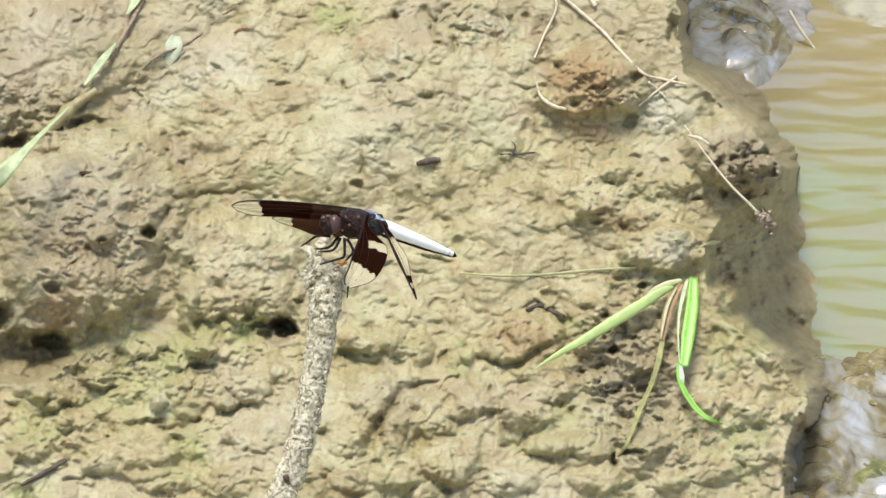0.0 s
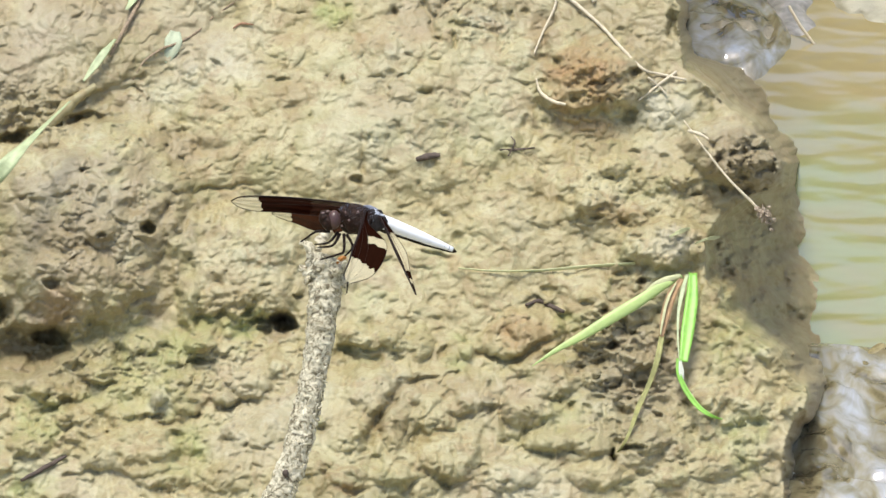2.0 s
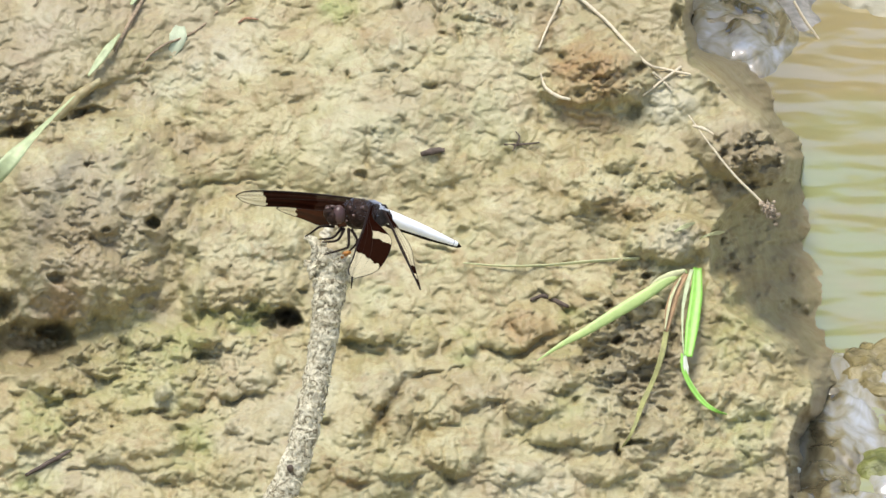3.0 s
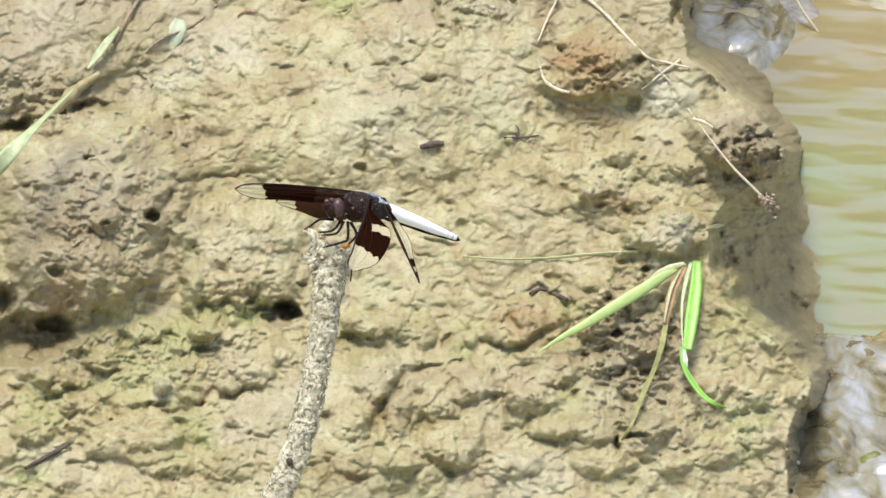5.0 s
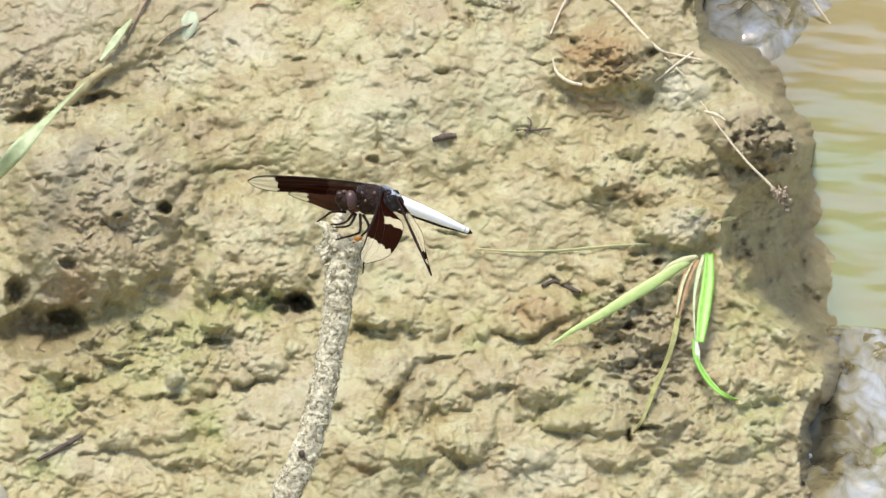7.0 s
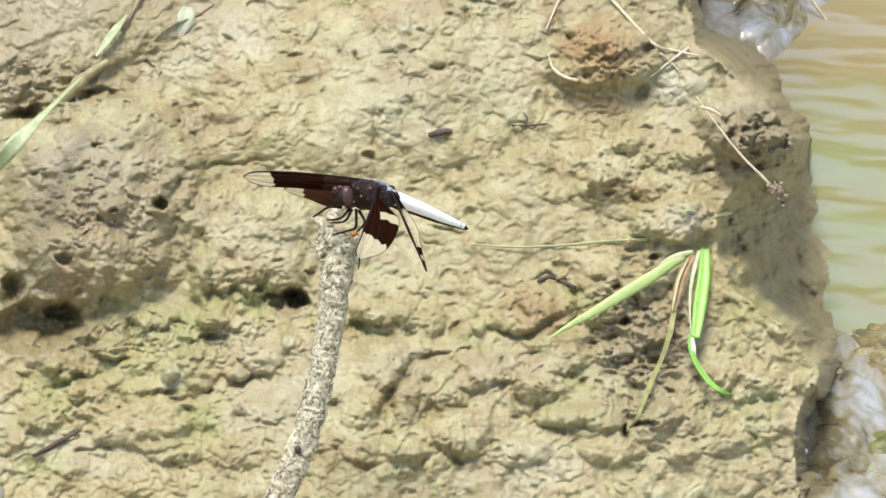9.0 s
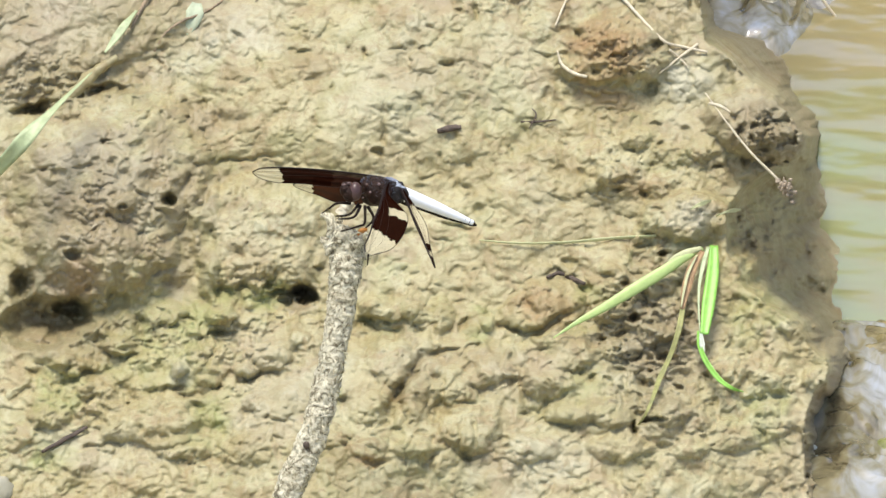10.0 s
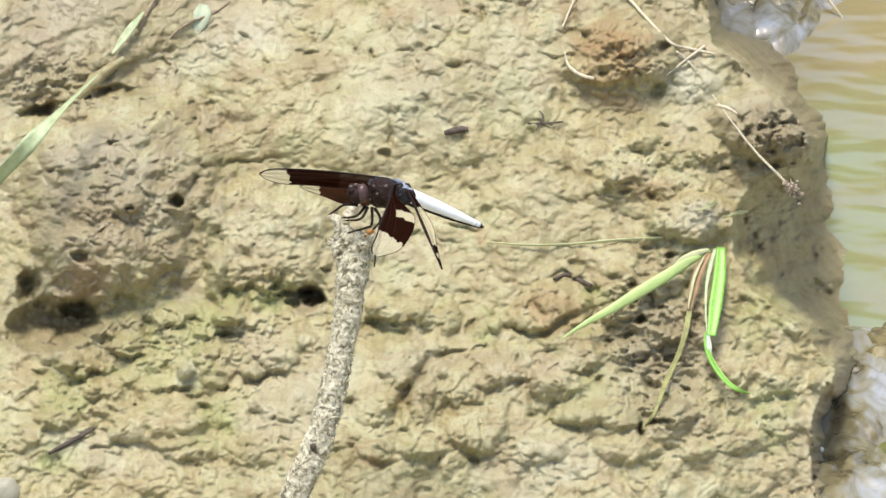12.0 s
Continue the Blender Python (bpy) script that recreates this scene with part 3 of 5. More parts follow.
    k.lump((0.0565, 0.0175), (0.0017, 0.0010), -0.0016, 2.0, 0)
    k.lump((0.0593, 0.0321), (0.0024, 0.0013), -0.0022, 2.0, 0)
    k.lump((0.0689, 0.0292), (0.0017, 0.0015), -0.0012, 2.0, 0)
    k.lump((0.0478, 0.0088), (0.0028, 0.0010), -0.0022, 2.0, 0)
    k.lump((0.0604, -0.0119), (0.0031, 0.0012), -0.0060, 2, 15)
    k.lump((0.0558, -0.0094), (0.0031, 0.0015), -0.0040, 2.0, 0)
    k.lump((0.0502, 0.0002), (0.0042, 0.0008), -0.0012, 2, -12)
    k.lump((0.0462, 0.0214), (0.0021, 0.0015), -0.0016, 2.0, 0)
    k.lump((0.0515, -0.0345), (0.0024, 0.0015), -0.0060, 2.0, 0)
    k.lump((0.0472, -0.0398), (0.0031, 0.0012), -0.0040, 2.0, 0)
    k.lump((0.0417, -0.0421), (0.0024, 0.0015), -0.0040, 2.0, 0)
    k.lump((0.0505, -0.0477), (0.0043, 0.0010), -0.0040, 2.0, 0)
    k.lump((0.0542, -0.0561), (0.0038, 0.0017), -0.0050, 2.0, 0)
    k.lump((0.0470, -0.0520), (0.0024, 0.0015), -0.0030, 2.0, 0)
    k.lump((0.0616, -0.0473), (0.0031, 0.0012), -0.0035, 2, -20)
    k.lump((0.0584, -0.0304), (0.0017, 0.0010), -0.0030, 2.0, 0)
    k.lump((0.0571, -0.0683), (0.0045, 0.0013), -0.0060, 2, 10)
    k.lump((0.0511, -0.0707), (0.0014, 0.0042), -0.0071, 2.0, 0)
    k.lump((0.0646, -0.0228), (0.0024, 0.0015), -0.0030, 2.0, 0)
    k.lump((0.0491, -0.0228), (0.0028, 0.0012), -0.0030, 2.0, 0)
    k.lump((0.0440, -0.0190), (0.0024, 0.0012), -0.0022, 2.0, 0)
    k.lump((0.0640, -0.0577), (0.0024, 0.0013), -0.0040, 2.0, 0)
    k.lump((0.0589, -0.0605), (0.0017, 0.0023), -0.0030, 2.0, 0)
    k.lump((0.0436, -0.0558), (0.0016, 0.0031), -0.0030, 2.0, 0)
    k.lump((0.0385, -0.0539), (0.0017, 0.0017), -0.0030, 2.0, 0)
    k.lump((0.0669, -0.0398), (0.0017, 0.0031), -0.0030, 2.0, 0)
    k.lump((0.0759, -0.0623), (0.0012, 0.0042), -0.0020, 2.0, 0)
    k.lump((0.0735, -0.0539), (0.0017, 0.0023), -0.0020, 2.0, 0)
    k.lump((0.0910, -0.0545), (0.0009, 0.0008), -0.0026, 2.0, 0)
    k.lump((0.0800, -0.0698), (0.0012, 0.0013), -0.0020, 2.0, 0)
    k.lump((0.0638, -0.0744), (0.0014, 0.0010), -0.0020, 2.0, 0)
    k.lump((-0.0058, -0.0458), (0.0059, 0.0012), -0.0030, 2, 20)
    k.lump((0.0036, -0.0439), (0.0035, 0.0010), -0.0025, 2, 20)
    k.lump((0.0378, -0.0426), (0.0021, 0.0019), -0.0035, 2.0, 0)
    k.lump((0.0343, -0.0522), (0.0038, 0.0013), -0.0030, 2.0, 0)
    k.lump((-0.0356, -0.0615), (0.0029, 0.0021), -0.0045, 2.0, 0)
    k.lump((-0.0270, -0.0823), (0.0059, 0.0013), -0.0025, 2.0, 0)
    k.lump((0.0010, -0.0805), (0.0026, 0.0012), -0.0025, 2.0, 0)
    k.lump((-0.0117, -0.0794), (0.0016, 0.0012), -0.0022, 2.0, 0)
    k.lump((0.0180, -0.0653), (0.0023, 0.0013), -0.0035, 2.0, 0)
    k.lump((-0.0203, -0.0716), (0.0017, 0.0012), -0.0022, 2.0, 0)
    k.lump((0.0128, -0.0772), (0.0024, 0.0015), -0.0024, 2.0, 0)
    k.lump((-0.0144, -0.0379), (0.0035, 0.0012), -0.0024, 2.0, 0)
    k.lump((-0.0247, -0.0350), (0.0059, 0.0010), -0.0026, 2, -14)
    k.lump((-0.0734, -0.0390), (0.0056, 0.0012), -0.0046, 2.0, 0)
    k.lump((-0.0867, -0.0577), (0.0052, 0.0015), -0.0035, 2.0, 0)
    k.lump((-0.0807, -0.0645), (0.0031, 0.0021), -0.0030, 2.0, 0)
    k.lump((-0.1122, -0.0613), (0.0029, 0.0015), -0.0035, 2, 25)
    k.lump((-0.1011, -0.0622), (0.0007, 0.0006), -0.0024, 2.0, 0)
    k.lump((-0.0967, -0.0706), (0.0023, 0.0015), -0.0022, 2.0, 0)
    k.lump((-0.1264, -0.0700), (0.0038, 0.0015), -0.0024, 2.0, 0)
    k.lump((-0.0658, -0.0678), (0.0014, 0.0012), -0.0018, 2.0, 0)
    k.lump((-0.0657, -0.0378), (0.0024, 0.0008), -0.0020, 2.0, 0)
    k.lump((-0.0572, -0.0341), (0.0031, 0.0010), -0.0020, 2.0, 0)
    k.lump((-0.0931, -0.0372), (0.0007, 0.0008), -0.0020, 2.0, 0)
    k.lump((-0.0822, -0.0752), (0.0017, 0.0010), -0.0015, 2.0, 0)
    k.lump((-0.0748, -0.0575), (0.0021, 0.0010), -0.0020, 2.0, 0)
    k.lump((-0.1304, -0.0519), (0.0035, 0.0010), -0.0020, 2.0, 0)
    k.lump((-0.0846, -0.0808), (0.0028, 0.0010), -0.0020, 2.0, 0)
    k.lump((-0.0559, -0.0738), (0.0028, 0.0008), -0.0016, 2.0, 0)
    k.lump((-0.0912, -0.0472), (0.0028, 0.0010), -0.0014, 2.0, 0)
    k.lump((-0.1110, -0.0771), (0.0038, 0.0010), -0.0016, 2.0, 0)
    k.lump((0.0578, 0.0438), (0.0026, 0.0033), -0.0045, 2.0, 0)
    k.lump((0.0599, 0.0594), (0.0024, 0.0027), -0.0055, 2.0, 0)
    k.lump((0.0714, 0.0764), (0.0019, 0.0069), -0.0060, 2.0, 0)
    k.lump((0.0483, 0.0562), (0.0035, 0.0010), -0.0032, 2.0, 0)
    k.lump((0.0412, 0.0495), (0.0023, 0.0012), -0.0032, 2.0, 0)
    k.lump((0.0449, 0.0645), (0.0031, 0.0012), -0.0024, 2, 20)
    k.lump((0.0544, 0.0517), (0.0021, 0.0017), -0.0030, 2.0, 0)
    k.lump((0.0352, 0.0625), (0.0016, 0.0031), -0.0040, 2.0, 0)
    k.lump((0.0555, 0.0744), (0.0017, 0.0012), -0.0016, 2.0, 0)
    k.lump((0.0643, 0.0704), (0.0014, 0.0027), -0.0010, 2.0, 0)
    k.lump((0.0854, 0.0292), (0.0023, 0.0012), -0.0030, 2, 30)
    k.lump((0.0934, 0.0237), (0.0042, 0.0017), -0.0040, 2.0, 0)
    k.lump((0.0897, 0.0272), (0.0024, 0.0012), -0.0030, 2, -30)
    k.lump((0.0967, 0.0321), (0.0024, 0.0015), -0.0030, 2.0, 0)
    k.lump((0.1010, 0.0272), (0.0016, 0.0027), -0.0030, 2.0, 0)
    k.lump((0.0869, 0.0194), (0.0021, 0.0017), -0.0040, 2.0, 0)
    k.lump((0.0814, 0.0467), (0.0028, 0.0058), -0.0024, 2.0, 0)
    k.lump((0.0875, 0.0507), (0.0024, 0.0023), 0.0042, 2.0, 0)
    k.lump((0.0832, 0.0536), (0.0024, 0.0035), 0.0035, 2.0, 0)
    # creases and runnels
    k.groove([(-0.0860, 0.0205), (-0.0838, 0.0134), (-0.0868, 0.0070), (-0.0836, -0.0007), (-0.0872, -0.0074), (-0.0847, -0.0131), (-0.0897, -0.0198), (-0.0916, -0.0283)], 0.0021, 0.0028)
    k.groove([(-0.0778, 0.0186), (-0.0799, 0.0080), (-0.0784, 0.0003), (-0.0826, -0.0055), (-0.0820, -0.0112)], 0.0016, 0.0017)
    k.groove([(-0.0752, 0.0180), (-0.0701, 0.0194), (-0.0631, 0.0201), (-0.0562, 0.0203)], 0.0007, 0.0020)
    k.groove([(-0.0761, 0.0176), (-0.0799, 0.0051), (-0.0822, 0.0003)], 0.0009, 0.0012)
    k.groove([(-0.0024, 0.0775), (-0.0007, 0.0820), (0.0046, 0.0856)], 0.0009, 0.0023)
    k.groove([(-0.0073, 0.0864), (-0.0035, 0.0792), (-0.0014, 0.0717)], 0.0009, 0.0020)
    k.groove([(-0.0151, 0.0445), (-0.0125, 0.0386), (-0.0118, 0.0347)], 0.0007, 0.0013)
    k.groove([(-0.0225, 0.0410), (-0.0250, 0.0341), (-0.0250, 0.0273)], 0.0007, 0.0011)
    k.groove([(-0.0112, 0.0567), (-0.0085, 0.0616), (-0.0042, 0.0665)], 0.0007, 0.0011)
    k.groove([(0.0337, 0.0824), (0.0309, 0.0725), (0.0323, 0.0645), (0.0352, 0.0582)], 0.0025, 0.0030)
    k.groove([(0.0212, 0.0566), (0.0273, 0.0554), (0.0352, 0.0582)], 0.0007, 0.0013)
    k.groove([(0.0264, 0.0468), (0.0377, 0.0454), (0.0482, 0.0442), (0.0552, 0.0458)], 0.0013, 0.0020)
    k.groove([(0.0378, 0.0566), (0.0457, 0.0550), (0.0539, 0.0570)], 0.0007, 0.0010)
    k.groove([(0.0521, 0.0079), (0.0564, 0.0059), (0.0671, 0.0071)], 0.0009, 0.0021)
    k.groove([(0.0545, -0.0075), (0.0613, -0.0094), (0.0657, -0.0060)], 0.0009, 0.0021)
    k.groove([(0.0234, -0.0201), (0.0294, -0.0189), (0.0350, -0.0220)], 0.0007, 0.0017)
    k.groove([(0.0121, -0.0364), (0.0164, -0.0396), (0.0232, -0.0390), (0.0293, -0.0353), (0.0348, -0.0300)], 0.0011, 0.0040)
    k.groove([(-0.0333, -0.0341), (-0.0247, -0.0380), (-0.0170, -0.0407)], 0.0011, 0.0024)
    k.groove([(-0.0079, -0.0450), (-0.0133, -0.0492), (-0.0174, -0.0537), (-0.0201, -0.0600), (-0.0225, -0.0664), (-0.0262, -0.0697)], 0.0016, 0.0038, 0.001)
    k.groove([(-0.0106, -0.0529), (-0.0099, -0.0604), (-0.0123, -0.0679)], 0.0007, 0.0015)
    k.groove([(-0.0065, -0.0525), (-0.0070, -0.0619), (-0.0089, -0.0679)], 0.0007, 0.0015)
    k.groove([(0.0027, -0.0626), (0.0069, -0.0578), (0.0129, -0.0546), (0.0170, -0.0559)], 0.0013, 0.0030)
    k.groove([(-0.0024, -0.0679), (-0.0017, -0.0734), (-0.0031, -0.0775)], 0.0009, 0.0017)
    k.groove([(0.0030, -0.0660), (0.0040, -0.0731), (0.0027, -0.0772)], 0.0007, 0.0015)
    k.groove([(0.0126, -0.0401), (0.0150, -0.0458), (0.0174, -0.0514), (0.0180, -0.0597), (0.0200, -0.0651)], 0.0009, 0.0021)
    k.groove([(0.0171, -0.0634), (0.0231, -0.0653), (0.0279, -0.0608)], 0.0009, 0.0020)
    k.groove([(0.0256, -0.0683), (0.0324, -0.0699), (0.0377, -0.0679)], 0.0009, 0.0023)
    k.groove([(-0.0381, -0.0738), (-0.0326, -0.0753), (-0.0377, -0.0775)], 0.0007, 0.0016)
    k.groove([(-0.0313, -0.0660), (-0.0271, -0.0678), (-0.0245, -0.0641)], 0.0007, 0.0013)
    k.groove([(-0.1231, -0.0569), (-0.1183, -0.0549), (-0.1123, -0.0517)], 0.0009, 0.0023)
    k.groove([(-0.1075, -0.0457), (-0.1023, -0.0474), (-0.0971, -0.0453)], 0.0007, 0.0020)
    k.groove([(-0.0990, -0.0416), (-0.0939, -0.0423), (-0.0893, -0.0418)], 0.0005, 0.0017)
    k.groove([(-0.0969, -0.0596), (-0.0893, -0.0587), (-0.0824, -0.0607), (-0.0770, -0.0577)], 0.0011, 0.0020)
    k.groove([(-0.0680, -0.0561), (-0.0638, -0.0546), (-0.0604, -0.0521), (-0.0532, -0.0533)], 0.0009, 0.0024)
    k.groove([(-0.0585, -0.0671), (-0.0534, -0.0680), (-0.0479, -0.0708)], 0.0007, 0.0013)
    k.groove([(-0.1168, -0.0789), (-0.1025, -0.0748), (-0.0940, -0.0771)], 0.0009, 0.0013)
    k.groove([(0.0912, 0.0181), (0.0981, 0.0181), (0.1048, 0.0210)], 0.0014, 0.0047)
    k.groove([(0.0768, 0.0389), (0.0829, 0.0346), (0.0879, 0.0282)], 0.0009, 0.0020)
    # smeared wet clay: soft swells, rounded pellets and short dents, thicker on the lower bench and towards the shore
    lower = fade(-v, 0.008, 0.035)
    rough = 0.40 + 0.25 * lower
    for at, size, n in (((0.0558, -0.0341), (0.0293, 0.0288), 0.7), ((0.0914, 0.0292), (0.0224, 0.0211), 0.7), ((0.0465, 0.0547), (0.0224, 0.0154), 0.9), ((-0.1009, 0.0040), (0.0345, 0.0288), 0.45), ((-0.1228, 0.0448), (0.0345, 0.0134), 0.6), ((0.050, 0.018), (0.03, 0.018), 0.35),
                        ((-0.0793, -0.0417), (0.0449, 0.0134), 0.4), ((0.0683, -0.0017), (0.0224, 0.0115), 0.35), ((-0.0007, 0.0824), (0.0207, 0.0115), 0.5), ((0.0930, -0.0604), (0.0207, 0.0173), 0.4), ((-0.0591, -0.0227), (0.0190, 0.0096), 0.4), ((-0.0755, 0.0351), (0.0190, 0.0134), 0.35)):
        rough = rough + n * np.exp(-1.5 * (((u - at[0]) / size[0]) ** 2 + ((v - at[1]) / size[1]) ** 2))
    wu, wv = u + 0.0035 * layers(u, v, 0.016, 3, 0.55, 21), v + 0.0035 * layers(u, v, 0.016, 3, 0.55, 23)
    fu, fv = u + 0.0016 * layers(u, v, 0.006, 3, 0.6, 25), v + 0.0016 * layers(u, v, 0.006, 3, 0.6, 27)
    k.h += 0.0012 * (0.6 + rough) * layers(u, v, 0.016, 2, 0.5, 45)
    k.h += 0.0006 * (0.3 + rough) * layers(wu, wv, 0.0055, 3, 0.55, 47)
    for size, high, few, seed in ((0.0150, 0.0030, 0.45, 201), (0.0085, 0.0021, 0.35, 203), (0.0048, 0.0013, 0.35, 207), (0.0030, 0.0007, 0.3, 211)):
        d1, d2, own = cells(fu, fv, size, seed)
        dome = np.sqrt(np.clip(1 - (d1 / (0.42 + 0.28 * own)) ** 2, 0, 1)) * fade(d2 - d1, 0.0, 0.25)
        here = fade(layers(u, v, size * 2.6, 2, 0.5, seed + 30), -0.5, 0.5)
        k.h += high * rough * here * dome * fade(own, few, few + 0.25)
        k.h -= 0.8 * high * (0.25 + 0.75 * rough) * np.clip(1 - (d1 / 0.32) ** 2, 0, 1) * (own < 0.14)
    # thin wrinkles where the clay has been torn
    for size, deep, seed in ((0.0090, 0.0011, 61), (0.0050, 0.0007, 63)):
        n = grain(fu / size, fv / (size * 0.8), seed)
        torn = fade(layers(u, v, size * 1.6, 2, 0.5, seed + 40), 0.0, 0.45)
        k.h -= deep * (0.3 + rough) * torn * np.exp(-(n / 0.10) ** 2)
    # long smears and folds, crisp on one side
    for size, high, seed in ((0.018, 0.0016, 41), (0.008, 0.0008, 43)):
        n = grain(wu / size, wv / (size * 0.7), seed)
        fold = fade(layers(u, v, size * 2.2, 2, 0.5, seed + 300), -0.1, 0.5)
        k.h += high * (0.25 + rough) * fold * (fade(n, -0.25, 0.05) - 0.5 * fade(n, 0.05, 0.6))
    # torn, knobbly patches
    k.knobs((0.0448, 0.0586), (0.0147, 0.0134), 0.0032, 0.0060, 500)
    k.knobs((0.0457, 0.0586), (0.0139, 0.0115), 0.0009, 0.0026, 513)
    k.knobs((0.0949, 0.0291), (0.0130, 0.0115), 0.0045, 0.0055, 526)
    k.knobs((0.0949, 0.0272), (0.0121, 0.0106), 0.002, 0.0026, 539)
    k.knobs((0.0541, -0.0379), (0.0191, 0.0211), 0.0036, 0.006, 552)
    k.knobs((0.0540, -0.0417), (0.0191, 0.0230), 0.0018, 0.003, 565)
    k.knobs((0.0571, -0.0623), (0.0208, 0.0115), 0.003, 0.0055, 578)
    k.knobs((0.0725, -0.0623), (0.0260, 0.0173), 0.0016, 0.003, 591)
    k.knobs((-0.1096, 0.0041), (0.0260, 0.0211), 0.0024, 0.0075, 604)
    k.knobs((-0.1111, -0.0016), (0.0243, 0.0211), 0.001, 0.0034, 617)
    k.knobs((-0.0913, -0.0416), (0.0416, 0.0115), 0.0028, 0.0065, 630)
    k.knobs((-0.0914, -0.0397), (0.0451, 0.0115), 0.0014, 0.003, 643)
    k.knobs((-0.1263, 0.0469), (0.0191, 0.0134), 0.0034, 0.0065, 656)
    k.knobs((-0.1263, 0.0450), (0.0191, 0.0134), 0.0015, 0.003, 669)
    k.knobs((-0.0247, -0.0322), (0.0191, 0.0077), 0.0026, 0.005, 682)
    k.knobs((0.0582, 0.0156), (0.0226, 0.0154), 0.0018, 0.0042, 695)
    k.knobs((0.0099, 0.0764), (0.0139, 0.0086), 0.0022, 0.0045, 708)
    k.knobs((-0.1131, -0.0603), (0.0243, 0.0134), 0.0026, 0.006, 721)
    k.knobs((-0.0608, -0.0227), (0.0139, 0.0077), 0.003, 0.005, 734)
    k.knobs((-0.0654, -0.0641), (0.0208, 0.0154), 0.0018, 0.005, 747)
    k.knobs((-0.0041, -0.0604), (0.0347, 0.0230), 0.001, 0.004, 760)
    k.knobs((0.0718, 0.0002), (0.0121, 0.0096), 0.0028, 0.0045, 773)
    k.knobs((-0.0610, -0.0074), (0.0191, 0.0173), 0.0008, 0.0035, 786)
    k.knobs((-0.0848, 0.0646), (0.0226, 0.0134), 0.001, 0.005, 799)
    # stains
    for at, size, n in (((-0.0846, -0.0340), (0.0208, 0.0065), 0.65), ((-0.0946, -0.0482), (0.0226, 0.0115), 0.45), ((-0.1232, -0.0622), (0.0062, 0.0065), 0.9), ((0.0385, -0.0567), (0.0069, 0.0058), 0.5), ((0.0867, -0.0323), (0.0104, 0.0134), 0.5), ((-0.0659, -0.0265), (0.0139, 0.0042), 0.7), ((-0.0041, -0.0322), (0.0069, 0.0058), 0.45), ((-0.0385, -0.0227), (0.0069, 0.0038), 0.4), ((0.0894, -0.0679), (0.0104, 0.0077), 0.4), ((-0.0341, 0.0825), (0.0087, 0.0046), 0.6), ((-0.1058, 0.0666), (0.0104, 0.0115), 0.25), ((0.0116, 0.0488), (0.0069, 0.0077), 0.3), ((-0.0341, 0.0804), (0.0086, 0.0067), 0.9), ((-0.0932, -0.0341), (0.0293, 0.0096), 0.7), ((-0.0607, -0.0284), (0.0121, 0.0042), 1.0), ((-0.0577, -0.0250), (0.0075, 0.0030), 1.0), ((-0.1233, -0.0586), (0.0086, 0.0115), 0.9), ((-0.0755, -0.0679), (0.0086, 0.0096), 0.7),
                        ((0.0045, -0.0360), (0.0069, 0.0077), 0.7), ((0.0902, -0.0303), (0.0104, 0.0115), 0.7), ((-0.0999, -0.0398), (0.0207, 0.0115), 0.45), ((-0.0248, -0.0170), (0.0104, 0.0058), 0.4), ((0.0368, -0.0567), (0.0104, 0.0077), 0.5),
                        ((-0.0415, -0.0604), (0.0052, 0.0077), 0.6), ((0.0911, -0.0660), (0.0104, 0.0115), 0.5), ((-0.0861, -0.0473), (0.0138, 0.0115), 0.5), ((0.0368, -0.0623), (0.0276, 0.0115), 0.3), ((-0.1244, -0.0809), (0.0104, 0.0058), 0.8), ((0.0388, -0.0265), (0.0069, 0.0038), 0.7)):
        k.stain(k.algae, at, size, n)
    for at, size, n in (((0.0452, 0.0582), (0.0165, 0.0140), 1.0), ((0.0242, -0.0303), (0.0121, 0.0086), 0.6), ((-0.1175, -0.0208), (0.0104, 0.0077), 0.9), ((0.0446, 0.0409), (0.0104, 0.0048), 0.7), ((-0.0275, -0.0814), (0.0070, 0.0022), 0.6),
                        ((0.0512, 0.0117), (0.0086, 0.0058), 0.5), ((0.0028, -0.0056), (0.0031, 0.0035), 0.6), ((-0.0253, 0.0715), (0.0031, 0.0019), 0.7), ((-0.0060, 0.0725), (0.0069, 0.0058), 0.3), ((-0.0738, 0.0331), (0.0086, 0.0058), 0.35), ((0.0309, 0.0744), (0.0052, 0.0077), 0.5)):
        k.stain(k.clay, at, size, n)
    for at, size, n in (((0.0674, 0.0468), (0.0104, 0.0096), 0.9), ((-0.0216, 0.0409), (0.0224, 0.0173), 0.35), ((0.0115, 0.0507), (0.0207, 0.0173), 0.3), ((-0.1166, 0.0744), (0.0155, 0.0096), 0.3), ((0.0701, 0.0002), (0.0104, 0.0067), 0.8), ((-0.0851, -0.0520), (0.0052, 0.0054), 0.8),
                        ((-0.1151, 0.0156), (0.0190, 0.0173), 0.45), ((-0.0143, -0.0473), (0.0104, 0.0096), 0.3), ((-0.1075, -0.0790), (0.0207, 0.0096), 0.4)):
        k.stain(k.pale, at, size, n)
    # moist mud, plus shade painted into the cave, hole, gullies and left lump
    k.stain(k.wet_shade, (-0.1239, -0.0379), (0.0293, 0.0134), 0.6)
    k.stain(k.wet_shade, (0.0205, 0.0804), (0.0191, 0.0086), 0.5)
    k.stain(k.wet_shade, (0.0486, 0.0784), (0.0156, 0.0115), 0.45)
    k.stain(k.wet_shade, (0.0558, -0.0379), (0.0156, 0.0230), 0.55)
    k.stain(k.wet_shade, (-0.1209, -0.0226), (0.0208, 0.0115), 0.7)
    k.stain(k.wet_shade, (-0.0790, 0.0332), (0.0121, 0.0077), 0.35)
    k.stain(k.wet_shade, (0.0696, 0.0744), (0.0104, 0.0134), 0.4)
